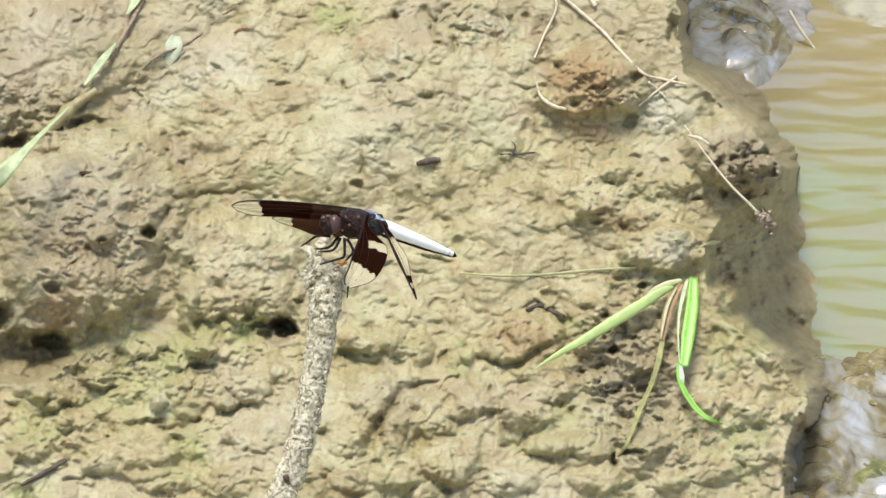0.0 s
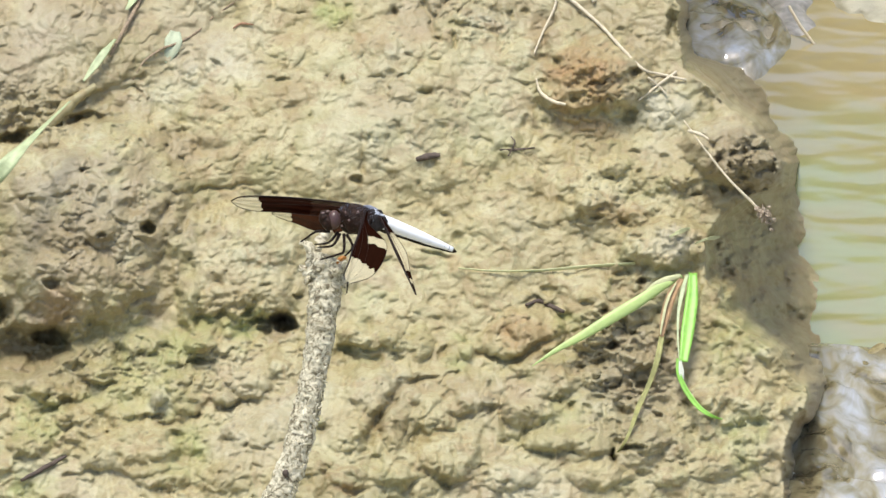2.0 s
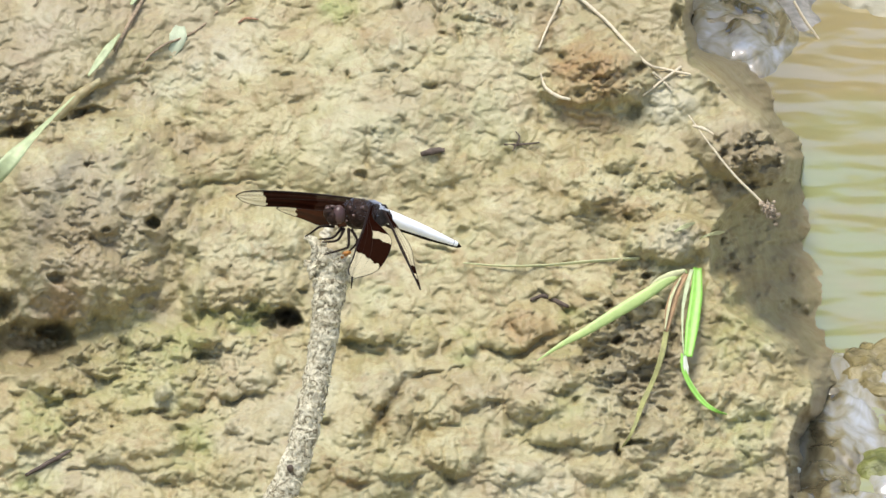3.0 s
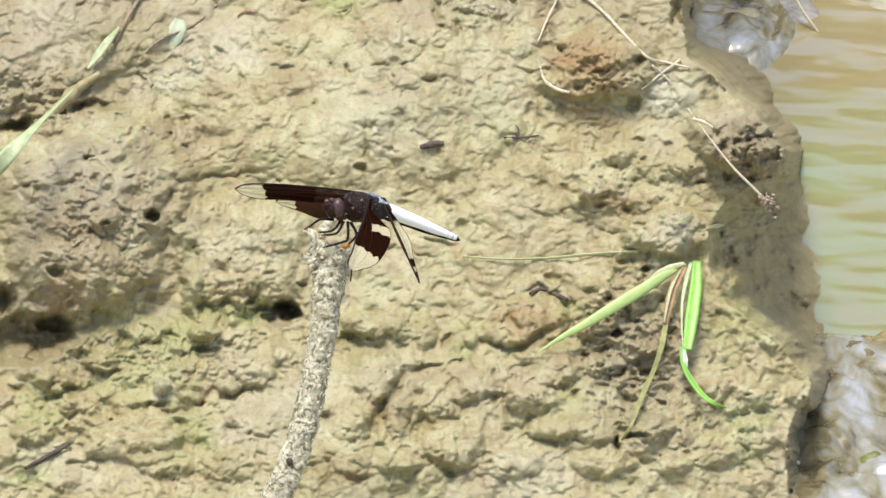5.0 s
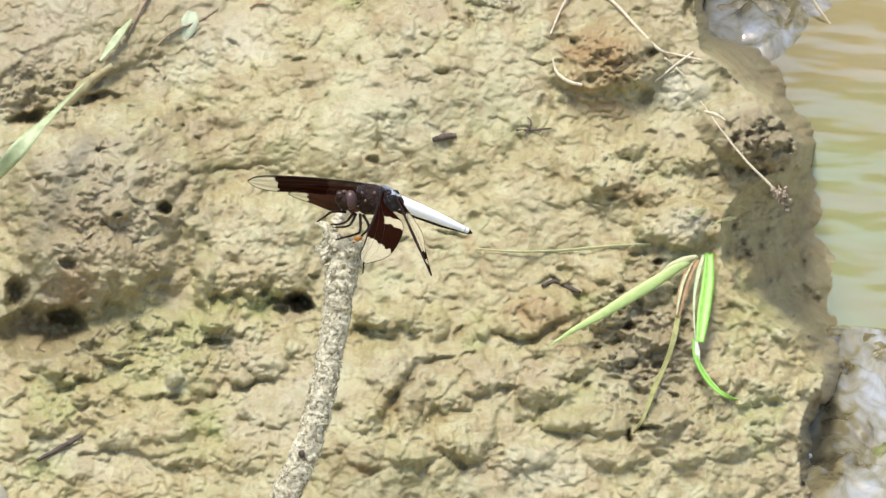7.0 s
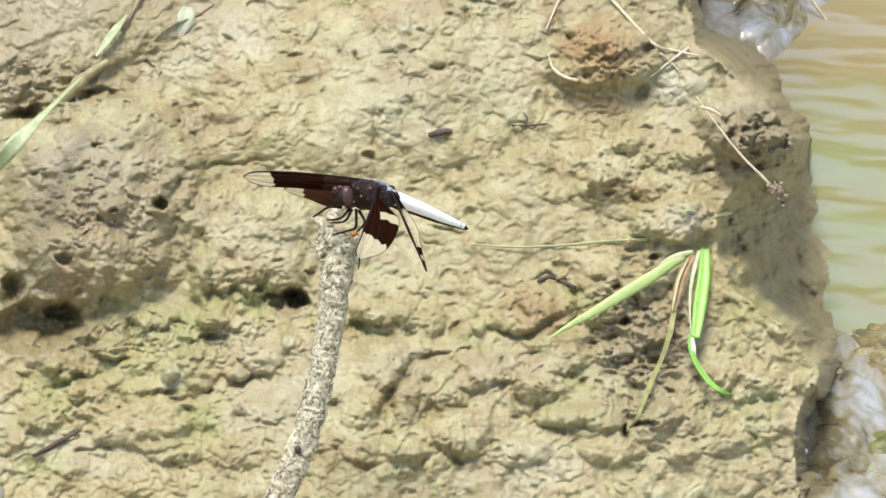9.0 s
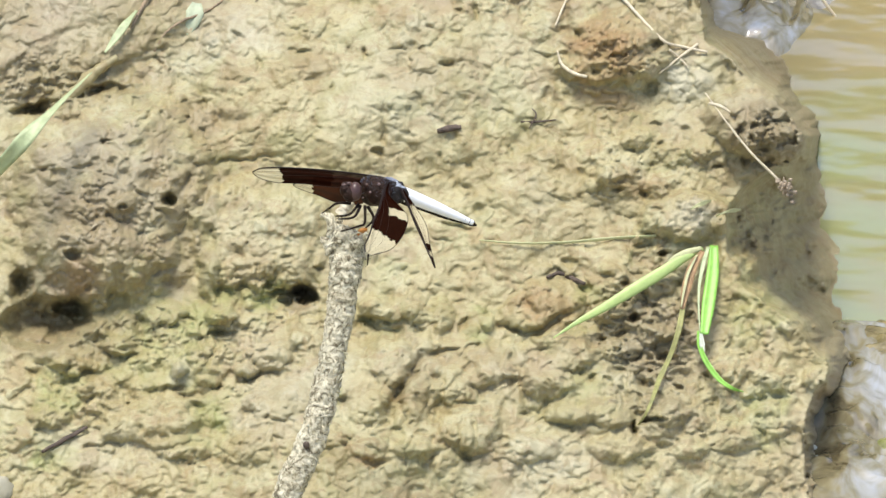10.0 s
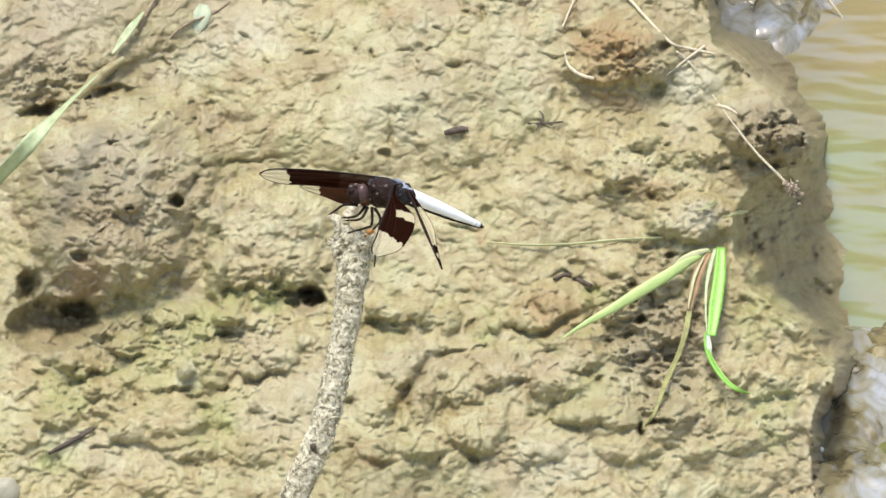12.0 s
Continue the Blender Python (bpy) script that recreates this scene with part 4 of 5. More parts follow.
    k.stain(k.wet_shade, (-0.0042, 0.0784), (0.0104, 0.0115), 0.3)
    k.stain(k.wet_shade, (-0.0302, 0.0215), (0.0104, 0.0077), 0.2)
    k.stain(k.wet_shade, (-0.0496, -0.0275), (0.0078, 0.0058), 0.9)
    k.stain(k.wet_shade, (-0.1079, 0.0060), (0.0397, 0.0346), 0.8)
    k.stain(k.wet_shade, (-0.1200, 0.0606), (0.0480, 0.0330), 0.6)
    k.stain(k.wet_shade, (-0.0835, -0.0036), (0.0069, 0.0192), 0.4)
    k.stain(k.wet_shade, (-0.0755, 0.0341), (0.0104, 0.0077), 0.35)
    k.stain(k.wet_shade, (-0.1262, 0.0429), (0.0276, 0.0096), 0.4)
    k.stain(k.wet_shade, (0.0931, 0.0273), (0.0190, 0.0163), 1.0)
    k.stain(k.wet_shade, (0.0606, 0.0606), (0.0069, 0.0154), 0.6)
    k.stain(k.wet_shade, (0.0327, 0.0744), (0.0069, 0.0154), 0.5)
    k.stain(k.wet_shade, (0.0542, -0.0303), (0.0121, 0.0154), 0.5)
    k.stain(k.wet_shade, (-0.0042, 0.0784), (0.0138, 0.0096), 0.35)
    k.stain(k.wet_shade, (0.0575, -0.0398), (0.0224, 0.0211), 0.75)
    k.stain(k.wet_shade, (0.0554, -0.0660), (0.0190, 0.0115), 0.5)
    k.stain(k.wet_shade, (-0.0849, 0.0685), (0.0207, 0.0134), 0.3)
    k.stain(k.wet_shade, (-0.0160, -0.0529), (0.0104, 0.0134), 0.35)
    return k, near


def slope_line(v):
    """The bank's profile without relief: distance ahead, height and slope along v."""
    s = np.concatenate([-np.geomspace(400, 0.001, 900), [0.0], np.geomspace(0.001, 400, 900)])
    a = np.where(s < 0, np.interp(s, [-400, -0.7, -0.6, -0.14, -0.1], [0, 0, -0.12, -0.12, SLOPE]), np.interp(s, [0.28, 0.45, 400], [SLOPE, 0.0, 0.0]))
    ds = np.diff(s, prepend=s[0])
    y, z = np.cumsum(np.cos(a) * ds), np.cumsum(np.sin(a) * ds)
    mid = 900
    return np.interp(v, s, y - y[mid]), np.interp(v, s, z - z[mid]) + RISE, np.interp(v, s, a)


def ground_points(u, v):
    """World places and stains of the ground at slope coordinates u, v."""
    k, near = relief(u, v)
    y, z, a = slope_line(v)
    h = k.h * near
    edge, shore = across_at(EDGE, v), across_at(SHORE, v)
    shore = np.maximum(shore + 0.0020, edge + 0.002)
    wob = 0.0022 * layers(u, v, 0.012, 4, 0.55, 91)
    t = np.clip((u + wob - edge) / (shore - edge), 0, 3)
    # what lies deeper lies further out, too, along the camera's widening view
    spread = near / 1.9
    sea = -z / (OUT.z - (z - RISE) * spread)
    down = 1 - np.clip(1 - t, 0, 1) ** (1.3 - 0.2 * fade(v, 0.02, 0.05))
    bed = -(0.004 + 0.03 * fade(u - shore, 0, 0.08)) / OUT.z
    h = np.where(u > edge, h * (1 - 0.65 * fade(t, -0.1, 0.3)) * (1 - 0.5 * fade(t, 1, 2)) + down * sea + fade(t, 0.9, 1.4) * bed, h)
    face = np.where(u > edge, fade(t, 0.02, 0.2) * (1 - fade(t, 0.95, 1.15)), 0)
    h = h + face * (0.0100 * layers(u, v, 0.012, 5, 0.58, 95) + 0.0040) * (1 - 0.80 * fade(t, 0.3, 1.0))
    k.wet_shade = np.maximum(k.wet_shade, 0.55 * fade(t, 0.05, 0.5))
    k.clay = np.maximum(k.clay, 0.35 * face * fade(layers(u, v, 0.02, 3, 0.6, 98), -0.2, 0.5))
    # the far side of the stream
    far = fade(u, 1.0, 1.6)
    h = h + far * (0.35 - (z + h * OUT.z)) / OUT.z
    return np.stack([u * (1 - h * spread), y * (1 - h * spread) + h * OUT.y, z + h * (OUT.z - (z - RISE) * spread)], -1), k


def build_ground():
    def spaced(a, b, step):
        mid = np.arange(a, b, step)
        out = np.geomspace(step, 320, 46)
        grown = np.cumsum(np.minimum(out, 60))
        return np.concatenate([a - grown[::-1], mid, mid[-1] + grown])
    us, vs = spaced(-0.150, 0.140, 0.00046), spaced(-0.104, 0.120, 0.00046)
    u, v = np.meshgrid(us, vs)
    co, k = ground_points(u, v)
    nv, nu = u.shape
    i = np.arange(nv * nu).reshape(nv, nu)
    quads = np.stack([i[:-1, :-1], i[:-1, 1:], i[1:, 1:], i[1:, :-1]], -1).reshape(-1, 4)
    me = bpy.data.meshes.new("ground")
    me.vertices.add(nv * nu)
    me.vertices.foreach_set("co", co.reshape(-1))
    me.loops.add(len(quads) * 4)
    me.loops.foreach_set("vertex_index", quads.reshape(-1).astype(np.int32))
    me.polygons.add(len(quads))
    me.polygons.foreach_set("loop_start", np.arange(0, len(quads) * 4, 4, dtype=np.int32))
    me.update(calc_edges=True)
    me.polygons.foreach_set("use_smooth", np.ones(len(quads), bool))
    for name, data in (("algae", k.algae), ("clay", k.clay), ("pale", k.pale), ("wet_shade", k.wet_shade)):
        at = me.attributes.new(name, "FLOAT", "POINT")
        at.data.foreach_set("value", np.clip(data, 0, 1).reshape(-1).astype(np.float32))
    me.materials.append(MUD)
    me.validate()
    return tagged(new("ground", me), "eroded tan clay mud bank with holes, cracks and green algae", "ground", kind="structure")


ground = build_ground()


def on_bank(u, v, lift=0.0):
    co, _ = ground_points(np.array([[u]]), np.array([[v]]))
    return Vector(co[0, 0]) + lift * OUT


def along_bank(points, lift=0.001):
    """Places just over the mud for a line in slope coordinates (a third number lifts a point further)."""
    return [on_bank(p[0], p[1], lift) for p in points]


# ---- water ----
def sheet(name, xs, ys, z, mat):
    x, y = np.meshgrid(xs, ys)
    co = np.stack([x, y, z(x, y)], -1)
    nv, nu = x.shape
    i = np.arange(nv * nu).reshape(nv, nu)
    quads = np.stack([i[:-1, :-1], i[:-1, 1:], i[1:, 1:], i[1:, :-1]], -1).reshape(-1, 4)
    me = bpy.data.meshes.new(name)
    me.from_pydata(co.reshape(-1, 3).tolist(), [], quads.tolist())
    me.polygons.foreach_set("use_smooth", np.ones(len(quads), bool))
    me.materials.append(mat)
    return new(name, me)


def pool_waves(x, y):
    still = 1 - fade(np.abs(y - 0.2), 1.0, 1.5)
    bend = layers(x * 0.5, y, 0.09, 3, 0.5, 8)
    z = 0.00007 * np.sin(y / 0.0031 + 5.0 * bend) * (0.4 + 1.0 * layers(x * 1.0, y, 0.05, 2, 0.5, 12))
    z = z + 0.00024 * layers(x * 0.6, y, 0.022, 3, 0.5, 3)
    return z * still


def riffle_waves(x, y):
    rim = fade(x, 0.085, 0.10) * (1 - fade(y, 0.045, 0.075)) * fade(y, -0.35, -0.25) * (1 - fade(x, 0.28, 0.32))
    wx, wy = x + 0.010 * layers(x, y, 0.03, 2, 0.5, 71), y + 0.016 * layers(x, y, 0.03, 2, 0.5, 73)
    z = 0.0032 * layers(wx + 0.3 * wy, wy * 0.5, 0.019, 4, 0.50, 14)
    return (0.003 + z) * rim - 0.004 * (1 - rim)


water = tagged(sheet("water", np.concatenate([np.linspace(0.02, 0.09, 30), np.linspace(0.0905, 0.24, 120), np.geomspace(0.25, 1.5, 40)]),
                     np.concatenate([-np.geomspace(40.0, 0.2, 60), np.arange(-0.198, 0.95, 0.0015), np.geomspace(0.97, 40, 70)]), pool_waves, WATER),
               "shallow murky olive stream water with rippled sky reflections", "water", kind="structure")
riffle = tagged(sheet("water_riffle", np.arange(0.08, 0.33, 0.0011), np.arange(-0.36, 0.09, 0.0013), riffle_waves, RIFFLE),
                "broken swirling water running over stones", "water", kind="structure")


def swirl_waves(x, y):
    r = np.hypot((x - 0.1015) / 0.021, (y - 0.318) / 0.040)
    wx, wy = x + 0.006 * layers(x, y, 0.02, 2, 0.5, 171), y + 0.010 * layers(x, y, 0.02, 2, 0.5, 173)
    z = 0.0045 * np.clip(1 - r * r, 0, 1) + 0.0016 * layers(wx, wy * 0.5, 0.013, 3, 0.45, 114) + 0.0012 * np.sin(r * 15) * fade(r, 0.5, 0.8)
    return 0.0015 * (1 - fade(r, 0.9, 1.2)) + z * (1 - fade(r, 0.9, 1.3)) - 0.004 * fade(r, 1.1, 1.3)


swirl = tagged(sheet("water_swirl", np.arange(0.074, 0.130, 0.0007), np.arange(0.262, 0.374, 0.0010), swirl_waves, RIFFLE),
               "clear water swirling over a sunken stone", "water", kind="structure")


def build_treeline():
    """Leafy bank far upstream, which the water mirrors."""
    rnd = random.Random(11)
    bm = bmesh.new()
    for i in range(420):
        a = rnd.uniform(-1.2, 1.2)
        d = rnd.uniform(26, 30)
        high = 11.5 + 0.7 * noise.noise(Vector((a * 5, 0, 0)))
        z = rnd.uniform(0.2, 1.0) * high
        blob(bm, (d * math.sin(a), d * math.cos(a), z), (rnd.uniform(0.8, 1.7), rnd.uniform(0.8, 1.7), rnd.uniform(0.6, 1.3)), 0.9, 1.4, 2, rnd.random() * 50)
    return tagged(mesh_object("backdrop", bm, LEAVES), "far row of green bushes and trees upstream", "trees", kind="structure")


LEAVES = plain("leaves", (0.20, 0.24, 0.05), 0.6, 0.35, 3, 0.8, 0.2)
build_treeline()


# ---- the perch ----
def build_twig():
    e = tagged(new("twig"), "broken upright twig crusted with grey dried mud", "twig")
    bm = bmesh.new()
    line = [(-0.0508, -0.1445, 0.0436), (-0.0481, -0.1415, 0.0502), (-0.0463, -0.1400, 0.0534), (-0.0442, -0.1381, 0.0575), (-0.0416, -0.1346, 0.0648), (-0.0395, -0.1312, 0.0721), (-0.0377, -0.1278, 0.0795), (-0.0362, -0.1245, 0.0865), (-0.0351, -0.1211, 0.0938), (-0.0341, -0.1177, 0.1011), (-0.0333, -0.1148, 0.1073), (-0.0328, -0.1129, 0.1114)]
    tube(bm, line, [0.0042, 0.0041, 0.0040, 0.0040, 0.0039, 0.0038, 0.0038, 0.0037, 0.0040, 0.0042, 0.0046, 0.0042], 220, 44, 0.13, 3, 1.0, (0, 1, 0))
    part("stem", bm, BARK, e)
    bm = bmesh.new()
    tube(bm, [(-0.0359, -0.1136, 0.1099), (-0.0369, -0.1120, 0.1134), (-0.0380, -0.1107, 0.1161), (-0.0393, -0.1101, 0.1174), (-0.0409, -0.1098, 0.1180)], [0.0034, 0.0026, 0.0019, 0.0013, 0.0007], 26, 14, 0.35, 8)
    tube(bm, [(-0.0339, -0.1135, 0.1102), (-0.0349, -0.1121, 0.1131), (-0.0357, -0.1111, 0.1152), (-0.0352, -0.1103, 0.1170)], [0.0036, 0.0026, 0.0016, 0.0007], 24, 14, 0.35, 11)
    tube(bm, [(-0.0320, -0.1139, 0.1093), (-0.0323, -0.1126, 0.1120), (-0.0335, -0.1118, 0.1137), (-0.0344, -0.1116, 0.1143)], [0.0036, 0.0028, 0.0017, 0.0008], 24, 14, 0.35, 12)
    tube(bm, [(-0.0304, -0.1142, 0.1088), (-0.0294, -0.1132, 0.1108), (-0.0291, -0.1124, 0.1126), (-0.0301, -0.1118, 0.1137)], [0.0030, 0.0022, 0.0016, 0.0007], 24, 14, 0.35, 9)
    tube(bm, [(-0.0372, -0.1142, 0.1088), (-0.0385, -0.1136, 0.1099), (-0.0398, -0.1131, 0.1111), (-0.0406, -0.1133, 0.1105)], [0.0026, 0.0017, 0.0013, 0.0009], 20, 12, 0.4, 14)
    tube(bm, [(-0.0294, -0.1150, 0.1070), (-0.0280, -0.1142, 0.1087), (-0.0278, -0.1133, 0.1105)], [0.0022, 0.0016, 0.0008], 18, 12, 0.4, 15)
    blob(bm, (-0.0287, -0.1145, 0.1128), (0.0016, 0.0018, 0.0013), 0.6, 500, 3, 2)
    blob(bm, (-0.0313, -0.1156, 0.1127), (0.0024, 0.0022, 0.0017), 0.7, 500, 3, 5)
    blob(bm, (-0.0352, -0.1155, 0.1130), (0.0020, 0.0022, 0.0020), 0.7, 500, 3, 6)
    blob(bm, (-0.0331, -0.1132, 0.1108), (0.0046, 0.0044, 0.0032), 0.5, 420, 4, 8)
    part("broken_end", bm, BARK, e, "ragged splintered tip")
    # strips of bark curling off the end
    rnd = random.Random(33)
    for _ in range(26):
        a = Vector(line[-1]) + Vector((rnd.uniform(-0.0045, 0.0042), -0.0042 + rnd.uniform(0, 0.0012), rnd.uniform(-0.008, 0.003)))
        bm = bmesh.new()
        d = Vector((rnd.uniform(-1, 1), rnd.uniform(-0.6, 0.1), rnd.uniform(-0.8, 0.8))).normalized() * rnd.uniform(0.0012, 0.0026)
        tube(bm, [tuple(a), tuple(a + d + Vector((0, -0.0005, 0.0004))), tuple(a + d * 1.5 + Vector((0, 0, -0.0010)))], [0.0002, 0.00032, 0.00012], 10, 6, 0.2, 3)
        part("bark_strip", bm, FLAKE, e)
    # cream piece above the break, behind the legs
    bm = bmesh.new()
    tube(bm, [(-0.0353, -0.1064, 0.1159), (-0.0340, -0.1056, 0.1176), (-0.0317, -0.1048, 0.1194)], [0.0022, 0.0021, 0.0008], 24, 14, 0.5, 9, 0.7)
    part("cream_patch", bm, CREAM, e, "cream patch behind the legs")
    bm = bmesh.new()
    blob(bm, (-0.0447, -0.1415, 0.0600), (0.0011, 0.0007, 0.0013), 0.4, 600, 2, 4)
    part("knot", bm, CHIP, e, "dark knot")
    # flaking crust
    bm = bmesh.new()
    rnd = random.Random(21)
    p = path_points(line, 300)
    for _ in range(170):
        c = Vector(p[rnd.randrange(20, 298)])
        w = rnd.uniform(0, 2 * math.pi)
        out = Vector((math.cos(w), -abs(math.sin(w)), 0.2 * rnd.uniform(-1, 1))).normalized()
        turn = Euler((rnd.uniform(-0.3, 0.3), rnd.uniform(0, 3.1), w - math.pi / 2)).to_matrix()
        blob(bm, c + out * rnd.uniform(0.0036, 0.0041), (rnd.uniform(0.0005, 0.0019), 0.00020, rnd.uniform(0.0002, 0.0005)), 0.6, 900, 1, rnd.random() * 9, turn)
    tagged(part("crust", bm, FLAKE, e, "pale flaking dried mud"), kind="stuff")
    return e


twig = build_twig()


# ---- dragonfly ----
CHITIN = plain("dark_brown_chitin", (0.036, 0.016, 0.010), 0.5, 0.2, 600, 0.8, 0.0008, Specular_IOR_Level=0.2)
EYE_BROWN = plain("brown_eye", (0.085, 0.046, 0.042), 0.34, 0.7, 1500, 0.05, 0.0001, Specular_IOR_Level=0.45)
MAUVE = plain("mauve_grey_face", (0.20, 0.13, 0.12), 0.45, 0.5, 1400, 0.3, 0.0002)
PRUINOSE = plain("chalky_white_pruinescence", (0.93, 0.96, 1.0), 0.6, 0.92, 600, 0.1, 0.0001)
GREY_BLUE = plain("blue_grey_bloom", (0.22, 0.25, 0.33), 0.6, 0.5, 900, 0.2, 0.0002)
PALE_BLUE = plain("bluish_white_bloom", (0.60, 0.66, 0.78), 0.7, 0.35, 1300, 0.4, 0.0004)
DARK_GREY = plain("dark_grey_chitin", (0.030, 0.026, 0.028), 0.6, 0.35, 900, 0.6, 0.0006, Specular_IOR_Level=0.22)
LEG_BLACK = plain("black_leg", (0.018, 0.011, 0.008), 0.5, 0.7, 900, 0.1, 0.0001, Specular_IOR_Level=0.1)
# colour of light passing through the near forewing
AMBER = plain("amber_wing_light", (0.50, 0.20, 0.03), 0.4, 0.8, 900, 0.1, 0.0001)
VEIN = plain("dark_wing_vein", (0.022, 0.014, 0.012), 0.5, 0.7, 900, 0.1, 0.0001, Specular_IOR_Level=0.12)


def wing_material(name, colour, clear, rough=0.25):
    k = Nodes(name)
    cell = k.add("ShaderNodeTexVoronoi", Scale=1500.0)
    cell.feature = "DISTANCE_TO_EDGE"
    k.put(cell.inputs["Vector"], k.coords())
    line = k.ramp(cell.outputs["Distance"], (0.03, 1.0), (0.09, 0.0))
    c = k.mix(k.math("MULTIPLY", line, 0.35), colour, tuple(0.3 * v for v in colour))
    alpha = k.math("MAXIMUM", k.math("MULTIPLY", line, 0.65), clear)
    k.set(Base_Color=c, Roughness=rough, Alpha=alpha, Specular_IOR_Level=0.0)
    return k.m


CLEAR = wing_material("clear_membrane", (0.52, 0.47, 0.31), 0.6)
DARK = wing_material("dark_brown_membrane", (0.013, 0.0036, 0.0018), 0.995)
RUSTY = wing_material("translucent_brown_membrane", (0.034, 0.0095, 0.0036), 0.98)
SMOKY = wing_material("smoky_membrane", (0.024, 0.010, 0.006), 0.94)


def build_dragonfly():
    """Modelled in millimetres, x to the tail, y up, z towards the light side; scaled by the vertices."""
    S = 0.001
    e = tagged(new("dragonfly"), "skimmer dragonfly with chalk-white abdomen and dark-banded wings perched on the twig", "dragonfly")

    def mm(points):
        return [tuple(c * S for c in p) for p in points]

    def tubes(name, mat, points, radii, n=20, sides=12, label="", flat=1.0, parent=None, wobble=0.0):
        bm = bmesh.new()
        tube(bm, mm(points), [r * S for r in radii], n, sides, wobble, 1, flat)
        return part(name, bm, mat, parent or e, label)

    def lumps(name, mat, centre, radii, label="", rough=0.05, parent=None, turn=None, detail=4):
        bm = bmesh.new()
        blob(bm, mm([centre])[0], mm([radii])[0], rough, 500, detail, 3, turn)
        return part(name, bm, mat, parent or e, label)

    tilt = Euler((0, radians(-28), radians(-8))).to_matrix()
    thorax = lumps("thorax", CHITIN, (-0.9, -0.3, 0), (5.4, 4.3, 4.0), "dark brown hairy thorax", 0.12, turn=tilt)
    lumps("shoulder_bloom", DARK_GREY, (4.1, -0.5, -0.4), (3.9, 3.4, 2.8), "dark grey wing bases", 0.25, turn=tilt)
    lumps("back_bloom", GREY_BLUE, (2.6, 2.7, -1.6), (2.8, 1.0, 1.6), "blue-grey bloom between the wings", 0.3, turn=tilt)
    head = lumps("head", CHITIN, (-8.3, -1.0, 3.4), (2.2, 2.6, 2.6), "brown face", 0.08, turn=tilt)
    lumps("eye", EYE_BROWN, (-7.0, -0.4, 4.2), (1.9, 2.7, 1.9), "glossy brown compound eye", 0.0, head)
    lumps("eye", EYE_BROWN, (-8.9, 0.2, 1.2), (1.7, 2.2, 1.8), "glossy brown compound eye", 0.0, head)
    lumps("face_plate", CHITIN, (-9.8, 0.1, 4.0), (1.5, 2.3, 1.6), "brown face plate", 0.2, head)
    for x, y, z, r in ((-10.2, 1.4, 5.2, 0.75), (-10.5, -0.4, 5.0, 0.6), (-8.9, 1.9, 5.4, 0.6), (-9.7, -1.4, 5.0, 0.5)):
        lumps("face_patch", MAUVE, (x, y, z - 0.3), (0.9 * r, 0.6 * r, 0.5 * r), "mauve-grey face patch", 0.35, head, detail=3)
    for x, y, z, r in ((-2.8, -0.6, 4.3, 0.35), (-3.8, 1.7, 4.2, 0.3), (-0.2, 1.7, 4.0, 0.45), (-4.8, -2.2, 3.8, 0.3)):
        lumps("thorax_spot", MAUVE, (x, y, z), (r, r, 0.4 * r), "pale spot on the flank", 0.3, thorax, detail=2)
    lumps("bloom_collar", PALE_BLUE, (4.5, 0.8, 0.5), (2.4, 1.5, 1.6), "bluish white bloom at the root of the abdomen", 0.5, turn=tilt)
    # abdomen: white above, dark seam along its lower side
    axis = [(2.6, 0.5, -1.2), (8.0, -1.6, -4.0), (15, -4.3, -7.5), (21, -6.7, -10.8), (26.6, -8.9, -13.6)]
    abdomen = tubes("abdomen", PRUINOSE, axis, [2.2, 2.2, 1.9, 1.45, 0.8], 60, 24, "chalk-white abdomen", 1.25)
    low = [(x - 0.35 * q, y - 0.92 * q, z + 0.3 * q) for (x, y, z), q in zip(axis, (2.1, 2.15, 1.85, 1.4, 0.75))]
    tubes("abdomen_margin", LEG_BLACK, low, [0.6, 0.6, 0.5, 0.45, 0.3], 70, 12, "black scalloped lower edge", 1.4, abdomen, 0.25)
    for i, (q, r) in enumerate(((0.89, 1.08), (0.95, 0.95))):
        c = Vector(path_points(axis, 101)[int(q * 100)])
        d = Vector((24.0, -9.4, -12.4)).normalized()
        tubes("segment_ring", GREY_BLUE, [tuple(c - d * 0.10), tuple(c + d * 0.10)], [r, r], 3, 24, "", 1.25, abdomen)
    tubes("tail_tip", LEG_BLACK, [(26.0, -8.6, -13.3), (27.0, -9.3, -13.8), (27.9, -9.6, -14.2)], [0.9, 0.8, 0.2], 8, 10, "dark claspers", 1.0, abdomen)
    # wings: stretched between a leading and a trailing edge, banded along the span
    def wing(front, back, band, label, thick=0.3, swell=0.5):
        nu, nv = 72, 20
        a, b = path_points(front, nu + 1), path_points(back, nu + 1)
        up = Vector(np.cross(a[-1] - a[0], b[nu // 2] - a[nu // 2])).normalized()

        def at(i, q):
            t = i / nu
            return (Vector(a[i] + (b[i] - a[i]) * q) + up * (0.10 * math.sin(q * 19 + t * 3) + swell * math.sin(math.pi * q) * math.sin(math.pi * t))) * S

        bm = bmesh.new()
        grid = [[bm.verts.new(at(i, j / nv)) for j in range(nv + 1)] for i in range(nu + 1)]
        for i in range(nu):
            for j in range(nv):
                q = (j + 0.5) / nv
                ragged = 0.022 * noise.noise(Vector((q * 5, len(front) + i * 0.01, 0))) + 0.008 * noise.noise(Vector((q * 17, i * 0.05, 3)))
                f = bm.faces.new((grid[i][j], grid[i + 1][j], grid[i + 1][j + 1], grid[i][j + 1]))
                f.material_index = band((i + 0.5) / nu + ragged, q)
        w = part("wing", bm, [CLEAR, DARK, RUSTY, SMOKY], e, label)
        bm = bmesh.new()
